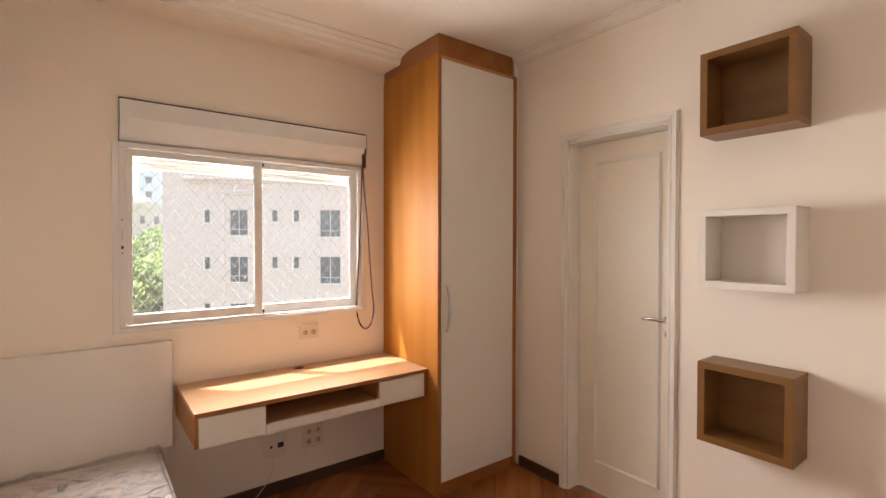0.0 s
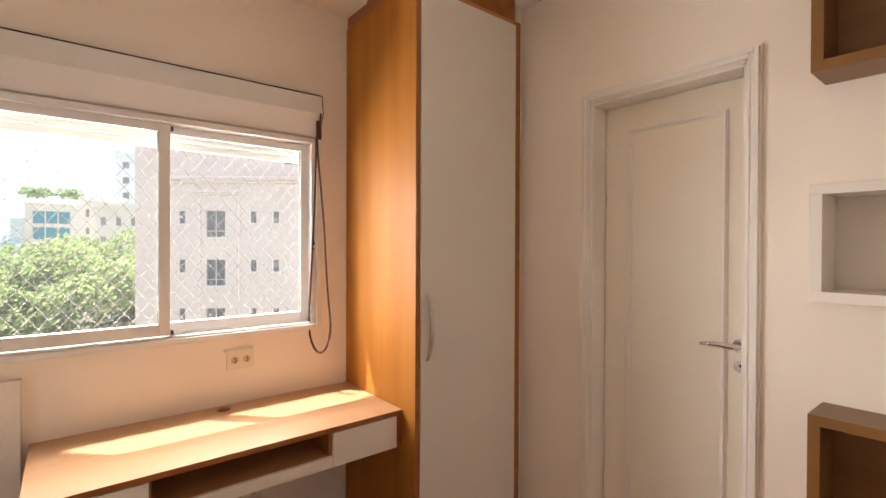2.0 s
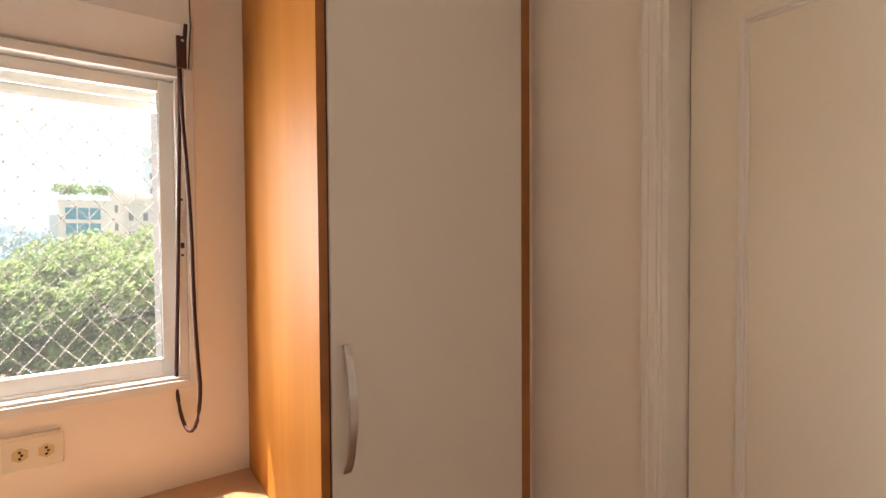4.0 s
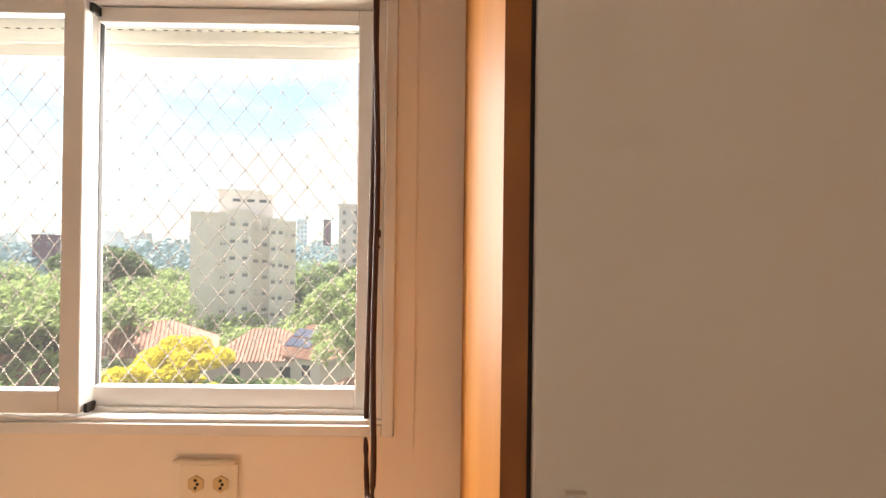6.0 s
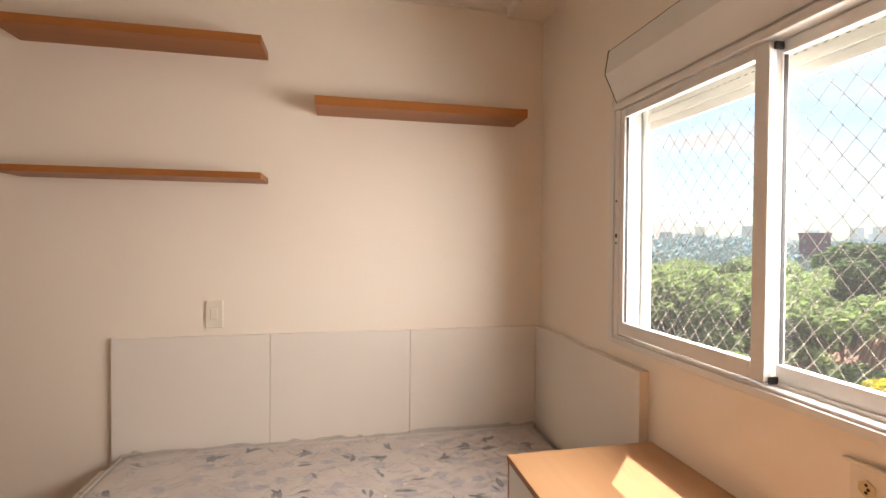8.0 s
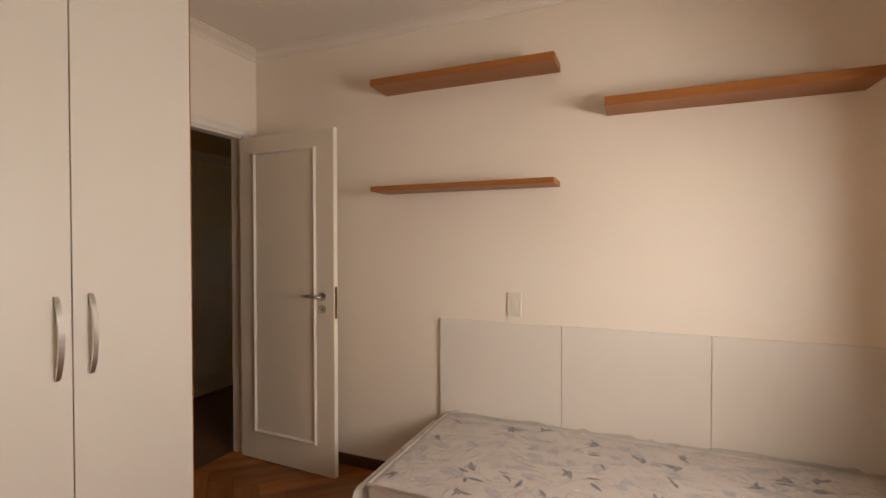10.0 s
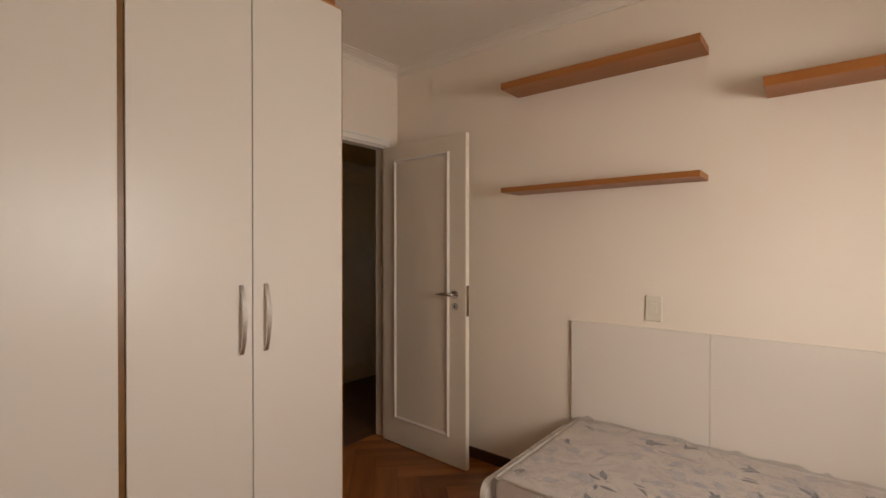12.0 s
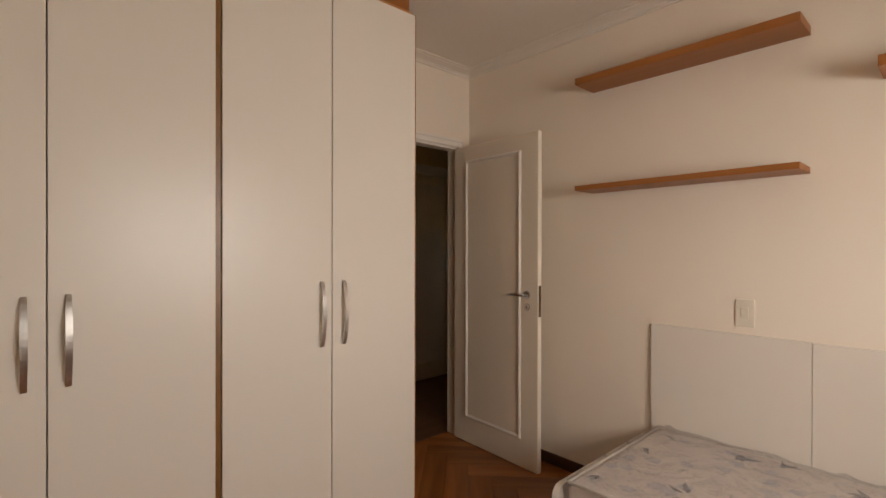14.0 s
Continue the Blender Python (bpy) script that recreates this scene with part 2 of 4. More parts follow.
def part(name, bm, mat, parent=None, label="", smooth=False, kind="", at=None):
    """bm holds world coordinates (or the thing's own, where it is turned)."""
    o = ORIGIN[parent] if parent else Vector(at or (0, 0, 0))
    bmesh.ops.translate(bm, verts=bm.verts, vec=-o)
    me = bpy.data.meshes.new(name)
    if smooth:
        for f in bm.faces:
            f.smooth = True
    bm.to_mesh(me)
    bm.free()
    me.materials.append(mat)
    ob = new(name, me)
    if parent:
        ob.parent = parent
    else:
        ob.location = o
    ORIGIN[ob] = o
    return tagged(ob, label, kind=kind)


def box(x0, y0, z0, x1, y1, z1, bevel=0.0, seg=2, bm=None):
    bm = bm or bmesh.new()
    r = bmesh.ops.create_cube(bm, size=1)
    vs = r["verts"]
    for v in vs:
        v.co = Vector(((x0 + x1) / 2 + v.co.x * (x1 - x0), (y0 + y1) / 2 + v.co.y * (y1 - y0), (z0 + z1) / 2 + v.co.z * (z1 - z0)))
    if bevel:
        es = list({e for v in vs for e in v.link_edges})
        bmesh.ops.bevel(bm, geom=es, offset=bevel, segments=seg, affect="EDGES", profile=0.5)
    return bm


def prism(profile, p0, p1, bm=None):
    """Sweeps a closed profile of (out, up) from p0 to p1; out is to the left of the way, turned a quarter."""
    bm = bm or bmesh.new()
    p0, p1 = Vector(p0), Vector(p1)
    d = (p1 - p0).normalized()
    side = Vector((-d.y, d.x, 0))
    a = [bm.verts.new(p0 + side * u + Vector((0, 0, w))) for u, w in profile]
    b = [bm.verts.new(p1 + side * u + Vector((0, 0, w))) for u, w in profile]
    n = len(profile)
    for i in range(n):
        bm.faces.new((a[i], a[(i + 1) % n], b[(i + 1) % n], b[i]))
    bm.faces.new(a)
    bm.faces.new(b[::-1])
    bmesh.ops.recalc_face_normals(bm, faces=bm.faces)
    return bm


def tube(points, radius, sides=8, bm=None, flat=1.0):
    bm = bm or bmesh.new()
    pts = [Vector(p) for p in points]
    rings = []
    up0 = Vector((0, 0, 1))
    for i, p in enumerate(pts):
        d = (pts[min(i + 1, len(pts) - 1)] - pts[max(i - 1, 0)]).normalized()
        u = d.cross(up0 if abs(d.z) < 0.9 else Vector((1, 0, 0))).normalized()
        w = d.cross(u)
        rr = radius[i] if isinstance(radius, (list, tuple)) else radius
        rings.append([bm.verts.new(p + u * math.cos(a) * rr + w * math.sin(a) * rr * flat)
                      for a in (2 * math.pi * k / sides for k in range(sides))])
    for r0, r1 in zip(rings, rings[1:]):
        for k in range(sides):
            bm.faces.new((r0[k], r0[(k + 1) % sides], r1[(k + 1) % sides], r1[k]))
    bm.faces.new(rings[0][::-1])
    bm.faces.new(rings[-1])
    bmesh.ops.recalc_face_normals(bm, faces=bm.faces)
    return bm


def disc(center, axis, radius, depth, sides=24, bm=None, bevel=0.0):
    bm = bm or bmesh.new()
    m = Vector(axis).to_track_quat("Z", "Y").to_matrix().to_4x4()
    r = bmesh.ops.create_cone(bm, cap_ends=True, segments=sides, radius1=radius, radius2=radius, depth=depth, matrix=Matrix.Translation(center) @ m)
    if bevel:
        es = [e for e in {e for v in r["verts"] for e in v.link_edges} if len(e.link_faces) == 2 and e.calc_face_angle(0) > 1]
        bmesh.ops.bevel(bm, geom=es, offset=bevel, segments=2, affect="EDGES")
    return bm


# ---- the room ----
EX, WY, CZ, T, TS = 2.900, 3.497, 2.700, 0.14, 0.085
WX0, WX1, WZ0, WZ1 = 0.72, 2.05, 1.06, 2.18
DY0, DY1, DZ = 1.871, 2.490, 2.091
SX0, SX1, SZ = 0.130, 0.92, 2.125


def structure(name, bm, mat, label, category, parent=None):
    ob = part(name, bm, mat, parent, label, kind="structure")
    return tagged(ob, category=category)


bm = box(-T, WY, -0.1, WX0, WY + T, CZ + 0.1)
box(WX1, WY, -0.1, EX + T, WY + T, CZ + 0.1, bm=bm)
box(WX0, WY, -0.1, WX1, WY + T, WZ0, bm=bm)
box(WX0, WY, WZ1, WX1, WY + T, CZ + 0.1, bm=bm)
wall_n = structure("wall_north", bm, WALL, "cream painted wall with the window above the desk", "wall")
wall_w = structure("wall_west", box(-T, -T, -0.1, 0, WY, CZ + 0.1), WALL, "plain cream painted wall behind the bed", "wall")
bm = box(EX, -T, -0.1, EX + T, DY0, CZ + 0.1)
box(EX, DY1, -0.1, EX + T, WY, CZ + 0.1, bm=bm)
box(EX, DY0, DZ, EX + T, DY1, CZ + 0.1, bm=bm)
wall_e = structure("wall_east", bm, WALL, "cream painted wall with a closed white panelled door", "wall")
bm = box(0, -TS, -0.1, SX0, 0, CZ + 0.1)
box(SX1, -TS, -0.1, EX, 0, CZ + 0.1, bm=bm)
box(SX0, -TS, SZ, SX1, 0, CZ + 0.1, bm=bm)
wall_s = structure("wall_south", bm, WALL, "cream painted wall with the open bedroom doorway", "wall")
structure("ceiling", box(-T, -T, CZ, EX + T, WY + T, CZ + 0.1), CEIL, "white painted flat ceiling", "ceiling")
floor = structure("floor", box(-T, -TS, -0.12, EX + T, WY + T, -0.022), UNDER, "dark glossy wooden parquet floor", "floor")

# bulkhead over the window and crown mouldings
structure("pelmet", box(0, 3.305, 2.637, 2.217, WY, CZ, 0.0), WALL, "cream plaster ledge above the window", "moulding")
crown = [(0, 0), (0.012, 0), (0.014, 0.008), (0.022, 0.010), (0.028, 0.016), (0.055, 0.024), (0.078, 0.028), (0.080, 0.032), (0.104, 0.033), (0.104, 0.037), (0, 0.037)]
structure("trim_crown_west", prism([(-u, w) for u, w in crown], (0, 0, CZ - 0.037), (0, 3.305, CZ - 0.037)), CEIL, "white plaster crown moulding", "moulding")
structure("trim_crown_south", prism(crown, (0, 0, CZ - 0.037), (EX, 0, CZ - 0.037)), CEIL, "white plaster crown moulding", "moulding")
structure("trim_crown_east", prism(crown, (EX, 0, CZ - 0.037), (EX, 2.90, CZ - 0.037)), CEIL, "white plaster crown moulding", "moulding")
pel = [(0, 0), (0.010, 0), (0.012, 0.008), (0.018, 0.011), (0.024, 0.035), (0.034, 0.044), (0.060, 0.047), (0.062, 0.052), (0.085, 0.053), (0.088, 0.057), (0.110, 0.058), (0.110, 0.063), (0, 0.063)]
structure("trim_crown_north", prism([(-u, w) for u, w in pel], (0, 3.305, 2.637), (2.2175, 3.305, 2.637)), CEIL, "white stepped plaster moulding above the window", "moulding")

# skirting
for nm, a in (("baseboard_north", (0.0, WY - 0.015, 0, 2.212, WY, 0.07)), ("baseboard_west", (0, 0.02, 0, 0.015, WY - 0.015, 0.07)),
              ("baseboard_east", (EX - 0.015, DY1 + 0.05, 0, EX, 2.870, 0.07)), ("baseboard_east_south", (EX - 0.015, 0.66, 0, EX, DY0 - 0.05, 0.07))):
    structure(nm, box(*a, bevel=0.003), BASEB, "dark brown wooden skirting board", "skirting")


def casing(name, along, p, lo, hi, top, w=0.062, out=0.018, inward=1):
    """A door casing of three mouldings on the wall face at p; along is the axis the wall runs along."""
    bm = bmesh.new()
    prof = ((0, w, out * 0.55), (0.010, w - 0.012, out * 0.8), (w - 0.022, w - 0.008, out), (0.006, 0.014, out * 0.95))
    for a, b, o in prof:
        o = o * inward
        for s0, s1 in ((lo - b, lo - a), (hi + a, hi + b)):
            z1 = top + b
            if along == "y":
                box(min(p, p + o), s0, 0, max(p, p + o), s1, z1, bm=bm, bevel=0.0015, seg=1)
            else:
                box(s0, min(p, p + o), 0, s1, max(p, p + o), z1, bm=bm, bevel=0.0015, seg=1)
        if along == "y":
            box(min(p, p + o), lo - a + 0.0005, top + a, max(p, p + o), hi + a - 0.0005, top + b, bm=bm, bevel=0.0015, seg=1)
        else:
            box(lo - a + 0.0005, min(p, p + o), top + a, hi + a - 0.0005, max(p, p + o), top + b, bm=bm, bevel=0.0015, seg=1)
    return structure(name, bm, TRIM, "white painted moulded door casing", "door frame")


casing("trim_door_east", "y", EX, DY0, DY1, DZ, w=0.048, inward=-1)
casing("trim_door_south", "x", 0, SX0, SX1, SZ, inward=1)
bm = box(EX + 0.001, DY0 - 0.001, 0, EX + T, DY0 + 0.012, DZ)
box(EX + 0.001, DY1 - 0.012, 0, EX + T, DY1 + 0.001, DZ, bm=bm)
box(EX + 0.001, DY0, DZ - 0.012, EX + T, DY1, DZ + 0.001, bm=bm)
structure("trim_jamb_east", bm, TRIM, "white painted door jamb", "door frame")
bm = box(SX0 - 0.001, -TS, 0, SX0 + 0.012, -0.001, SZ)
box(SX1 - 0.012, -TS, 0, SX1 + 0.001, -0.001, SZ, bm=bm)
box(SX0, -TS, SZ - 0.012, SX1, -0.001, SZ + 0.001, bm=bm)
structure("trim_jamb_south", bm, TRIM, "white painted door jamb", "door frame")

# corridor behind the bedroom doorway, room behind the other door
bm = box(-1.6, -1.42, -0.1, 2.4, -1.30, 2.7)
# Gap in this end wall is added out of view to admit sky light.
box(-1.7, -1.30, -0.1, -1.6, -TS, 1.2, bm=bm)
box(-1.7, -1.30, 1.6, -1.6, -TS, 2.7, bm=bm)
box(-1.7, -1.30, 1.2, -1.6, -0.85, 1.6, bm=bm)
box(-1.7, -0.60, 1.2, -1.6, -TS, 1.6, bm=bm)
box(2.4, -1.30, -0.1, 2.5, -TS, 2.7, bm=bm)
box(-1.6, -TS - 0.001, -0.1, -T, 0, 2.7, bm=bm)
structure("wall_corridor", bm, HALLP, "cream corridor wall, yellowed as warm light, with an added unseen opening", "wall")
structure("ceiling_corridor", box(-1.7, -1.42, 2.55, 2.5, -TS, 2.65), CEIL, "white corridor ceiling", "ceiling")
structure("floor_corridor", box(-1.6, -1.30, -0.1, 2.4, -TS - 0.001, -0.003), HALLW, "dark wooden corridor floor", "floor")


def door_leaf(name, width, height, turn, label, handle_at, panel_at, slot=True, plate_edge=False, knob_only=False):
    """Own axes: x along the leaf from its hinge, y its thickness (front at 0, back at 0.035), z up."""
    d = thing(name, (0, 0, 0), label, "door", turn=turn)
    leaf = part("leaf", box(0, 0, 0.006, width, 0.035, height, 0.002, 1), DOORP, d)
    x0, x1, z0, z1 = panel_at
    bm = bmesh.new()
    for w, o, i in ((0.022, 0.006, 0), (0.010, 0.012, 0.006)):
        a, b, c, e = x0 + i, x1 - i, z0 + i, z1 - i
        box(a, -o, c, a + w, 0.001, e, 0.002, 1, bm)
        box(b - w, -o, c, b, 0.001, e, 0.002, 1, bm)
        box(a + w, -o, c, b - w, 0.001, c + w, 0.002, 1, bm)
        box(a + w, -o, e - w, b - w, 0.001, e, 0.002, 1, bm)
    part("panel_moulding", bm, TRIM, d)
    hx, hz, way = handle_at
    part("handle_rose", disc((hx, -0.004, hz), (0, 1, 0), 0.026, 0.008, bevel=0.002), CHROME, d, "round chrome rose")
    bm = tube([(hx, 0, hz), (hx, -0.035, hz), (hx + way * 0.012, -0.047, hz), (hx + way * 0.05, -0.050, hz + 0.003),
               (hx + way * 0.09, -0.048, hz + 0.001), (hx + way * 0.125, -0.044, hz - 0.004)], [0.010, 0.010, 0.0105, 0.0105, 0.009, 0.006], 12)
    part("lever_handle", bm, CHROME, d, "curved chrome lever handle", True)
    part("lock_rose", disc((hx, -0.003, hz - 0.075), (0, 1, 0), 0.024, 0.007, bevel=0.002), CHROME, d, "round chrome key rose")
    bm = disc((hx, -0.0072, hz - 0.072), (0, 1, 0), 0.0045, 0.001, 12)
    if slot:
        box(hx - 0.002, -0.0078, hz - 0.086, hx + 0.002, -0.0066, hz - 0.072, bm=bm)
    part("keyhole", bm, RUBBER_GAP, d)
    if plate_edge:
        part("lock_plate", box(width, 0.006, hz - 0.13, width + 0.0015, 0.029, hz + 0.06), BRASS, d, "narrow brass lock plate")
        part("latch", box(width, 0.012, hz - 0.008, width + 0.012, 0.023, hz + 0.012, 0.002, 1), CHROME, d)
    return d


# closed bathroom door: hinged at the far side, front facing the room
m = Matrix.Translation((EX + 0.10, DY1 - 0.014, 0)) @ Matrix.Rotation(radians(-90), 4, "Z")
door_leaf("door_1", DY1 - DY0 - 0.028, DZ - 0.016, m, "closed white enamelled door with one moulded panel and chrome lever", (0.559, 1.089, -1), (0.107, 0.513, 0.182, 1.971), slot=False)
# open bedroom door
m = Matrix.Translation((0.172, 0.022, 0)) @ Matrix.Rotation(radians(87.8), 4, "Z")
door_leaf("door_2", 0.766, 2.102, m, "open white enamelled bedroom door swung against the wall behind the bed", (0.682, 1.094, -1), (0.120, 0.633, 0.182, 2.002), plate_edge=True)
for z in (0.25, 1.05, 1.85):
    hob = part("hinge", tube([(SX0 + 0.004, 0.012, z), (SX0 + 0.004, 0.012, z + 0.08)], 0.006, 8), CHROME, label="small steel door hinge", smooth=True)
    tagged(hob, category="hinge", group="hinges of the bedroom door")

# ---- window ----
window = thing("window_1", (1.38, WY, 1.06), "white aluminium sliding window with two sashes, one slid open a little", "window")
F0 = WY - 0.012
bm = bmesh.new()
box(0.695, F0, 1.038, 0.722, WY + 0.10, 1.985, 0.002, 1, bm)
box(2.045, F0, 1.038, 2.070, WY + 0.10, 1.985, 0.002, 1, bm)
box(0.722, F0, 1.038, 2.045, WY + 0.10, 1.062, 0.002, 1, bm)
box(0.722, F0 + 0.006, 1.062, 2.045, WY + 0.09, 1.072, 0.002, 1, bm)
box(0.722, F0, 1.958, 2.045, WY + 0.10, 1.985, 0.002, 1, bm)
box(0.722, F0 + 0.006, 1.072, 0.752, WY + 0.09, 1.958, 0.002, 1, bm)
box(2.020, F0 + 0.010, 1.072, 2.045, WY + 0.09, 1.958, 0.002, 1, bm)
for yy in (WY + 0.028, WY + 0.062):
    box(0.752, yy, 1.0715, 2.020, yy + 0.003, 1.082, bm=bm)
part("window_frame", bm, ALU, window)


def sash(name, x0, x1, z0, z1, y, wl_, wr, wb, wt):
    s = part(name, box(x0, y, z0, x0 + wl_, y + 0.024, z1, 0.002, 1, box(x1 - wr, y, z0, x1, y + 0.024, z1, 0.002, 1,
             box(x0 + wl_, y, z0, x1 - wr, y + 0.024, z0 + wb, 0.002, 1, box(x0 + wl_, y, z1 - wt, x1 - wr, y + 0.024, z1, 0.002, 1)))), ALU, window)
    p = part("pane", box(x0 + wl_, y + 0.010, z0 + wb, x1 - wr, y + 0.014, z1 - wt), GLASS, s)
    p.visible_shadow = False
    g = 0.0015
    bm = box(x0 + wl_, y + 0.006, z0 + wb, x0 + wl_ + g, y + 0.018, z1 - wt)
    box(x1 - wr - g, y + 0.006, z0 + wb, x1 - wr, y + 0.018, z1 - wt, bm=bm)
    part("gasket", bm, RUBBER_GAP, s)
    return s


sash("sash", 0.752, 1.408, 1.077, 1.954, WY - 0.002, 0.028, 0.044, 0.049, 0.034)
sash("sash", 1.380, 2.028, 1.077, 1.954, WY + 0.034, 0.031, 0.048, 0.048, 0.033)
for z in (1.077, 1.930):
    part("meeting_seal", box(1.412, WY + 0.006, z, 1.420, WY + 0.030, z + 0.018), RUBBER_GAP, window, "black meeting seal")
for k in range(46):
    x = 0.79 + k * 0.0265
    part("vent_slot", box(x, WY + 0.111, 1.9385, x + 0.011, WY + 0.114, 1.941), RUBBER_GAP, window)
for x, y in ((0.737, F0 + 0.006), (2.033, F0 + 0.010)):
    latch = part("latch", box(x - 0.007, y - 0.003, 1.485, x + 0.007, y + 0.004, 1.565, 0.003, 1), ALU, window, "small recessed white latch")
    part("slot", box(x - 0.003, y - 0.0036, 1.500, x + 0.003, y - 0.0028, 1.550), GREYB, latch, "grey finger slot")
    part("button", box(x - 0.005, y - 0.003, 1.455, x + 0.005, y + 0.004, 1.472, 0.002, 1), RUBBER_GAP, latch, "dark release button")
    for z in (1.435, 1.600):
        part("screw", disc((x, y, z), (0, 1, 0), 0.004, 0.004, 10), RUBBER_GAP, window)
bm = box(WX0, WY + 0.1, 1.04, 0.777, WY + 0.122, 1.985)
box(2.03, WY + 0.1, 1.04, WX1 + 0.02, WY + 0.122, 1.985, bm=bm)
box(0.777, WY + 0.1, 1.04, 2.03, WY + 0.122, 1.085, bm=bm)
part("shutter_guides", bm, ALU, window, "white aluminium shutter guides")

casing_bm = bmesh.new()
box(0.655, WY - 0.004, 0.998, 0.695, WY, 2.24, bm=casing_bm)
box(2.070, WY - 0.004, 0.998, 2.112, WY, 2.24, bm=casing_bm)
box(0.695, WY - 0.004, 0.998, 2.070, WY, 1.038, bm=casing_bm)
box(0.695, WY - 0.004, 2.205, 2.070, WY, 2.24, bm=casing_bm)
structure("trim_window", casing_bm, WALL, "flat painted band round the window", "window trim")

shutter = thing("roller_shutter", (1.38, WY, 2.1), "raised white roller shutter with its sloped cover box above the window", "roller shutter")
cover = [(0.0, 1.994), (0.050, 2.097), (0.036, 2.188), (0.0, 2.192)]
part("cover", prism([(-u, w) for u, w in cover], (0.7275, WY - 0.006, 0), (2.056, WY - 0.006, 0)), ALU, shutter)
seam = [(0.0, 1.990), (0.0535, 2.097), (0.039, 2.1925), (0.0, 2.197), (0.0, 2.1955), (0.037, 2.191), (0.052, 2.097), (0.0, 1.9915)]
# Black strips paint the shade in the gap round the cover.
part("seam", prism([(-u, w) for u, w in seam], (0.724, WY - 0.005, 0), (0.7275, WY - 0.005, 0)), RUBBER_GAP, shutter)
part("seam", prism([(-u, w) for u, w in seam], (2.056, WY - 0.005, 0), (2.0595, WY - 0.005, 0)), RUBBER_GAP, shutter)
part("top_gap", box(0.7275, WY - 0.034, 2.1915, 2.056, WY - 0.003, 2.1965), RUBBER_GAP, shutter)
for i in range(4):
    z = 1.874 + i * 0.034
    bm = prism([(-0.004, 0), (-0.006, 0.010), (-0.006, 0.026), (-0.003, 0.0325), (0.004, 0.0325), (0.004, 0)], (0.778, WY + 0.115, z), (2.03, WY + 0.115, z))
    part("slat", bm, SLAT, shutter)
part("shutter_box", box(0.72, WY + 0.001, 1.99, 2.05, WY + T + 0.04, 2.18), SLAT, shutter)

strap = thing("shutter_cord", (2.06, WY - 0.03, 1.0), "dark brown shutter pull cord hanging in a loop beside the window", "cord")
def cord_half(z):
    return 0.006 + 0.076 * min(1.0, (1.98 - z) / 0.90) ** 1.2


levels = [1.98 - 0.9 * k / 14 for k in range(15)]
pts = [(2.046, WY - 0.056, 2.10), (2.040, WY - 0.056, 2.03)]
pts += [(2.031 - 0.25 * cord_half(z), 3.452 - 0.032 * (1.98 - z) / 0.9 + cord_half(z), z) for z in levels]
pts += [(2.030 - 0.020 * math.cos(a), 3.420 + 0.082 * math.cos(a), 1.08 - 0.150 * math.sin(a)) for a in (math.pi * k / 12 for k in range(1, 12))]
pts += [(2.030 + 0.25 * cord_half(z) + 0.003 * math.sin(z * 9), 3.452 - 0.032 * (1.98 - z) / 0.9 - cord_half(z), z) for z in levels[::-1]]
part("cord", tube(pts, 0.0054, 8), CORD, strap, "", True)
part("guide", box(2.020, WY - 0.066, 1.972, 2.046, WY - 0.054, 2.062, 0.003, 2), CORD, strap, "black cord guide")
part("screw", disc((2.035, WY - 0.067, 2.048), (0, 1, 0), 0.004, 0.003, 12), CHROME, strap)
# the safety net outside the glass
NY, DXN, DZN = WY + 0.152, 0.061, 0.076
verts, faces = [], []


def strand(a, b, r=0.0011):
    a, b = Vector(a), Vector(b)
    d = (b - a).normalized()
    u, w = Vector((-d.z, 0, d.x)), Vector((0, 1, 0))
    i = len(verts)
    for p in (a, b):
        for s, q in ((1, 0), (0, 1), (-1, 0), (0, -1)):
            verts.append(p + u * r * s + w * r * q)
    faces.extend([(i + k, i + (k + 1) % 4, i + 4 + (k + 1) % 4, i + 4 + k) for k in range(4)])


def knot(p, r=0.0036):
    i = len(verts)
    verts.extend([Vector(p) + Vector(q) * r for q in ((1, 0, 0), (-1, 0, 0), (0, 1, 0), (0, -1, 0), (0, 0, 1.3), (0, 0, -1.3))])
    faces.extend([(i, i + 2, i + 4), (i + 2, i + 1, i + 4), (i + 1, i + 3, i + 4), (i + 3, i, i + 4), (i + 2, i, i + 5), (i + 1, i + 2, i + 5), (i + 3, i + 1, i + 5), (i, i + 3, i + 5)])


rng = random.Random(4)
nodes = {}
NX, NZ = int(1.36 / DXN * 2) + 1, int(0.96 / DZN * 2) + 1
for i in range(NX):
    for j in range(NZ):
        if (i + j) % 2 == 0:
            nodes[i, j] = (0.74 + i * DXN / 2 + rng.uniform(-0.002, 0.002), NY + rng.uniform(-0.002, 0.002), 1.05 + j * DZN / 2 + rng.uniform(-0.002, 0.002))
for (i, j), p in nodes.items():
    knot(p)
    for q in ((i + 1, j + 1), (i - 1, j + 1)):
        if q in nodes:
            strand(p, nodes[q])
me = bpy.data.meshes.new("safety_net")
me.from_pydata([tuple(v) for v in verts], [], faces)
me.materials.append(NETM)
net = tagged(new("safety_net", me), "fine white knotted safety net stretched outside the window", "safety net")

# ---- shelves, boxes ----
def shelf(y0, y1, z0, z1, label):
    s = thing("wall_shelf", (0, (y0 + y1) / 2, z0), label, "shelf", "floating shelves above the bed")
    # Shelves take the laminate tone that is darkened as shade.
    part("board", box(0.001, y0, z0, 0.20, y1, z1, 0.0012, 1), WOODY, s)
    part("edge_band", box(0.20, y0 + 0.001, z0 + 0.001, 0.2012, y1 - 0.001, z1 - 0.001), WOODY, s)


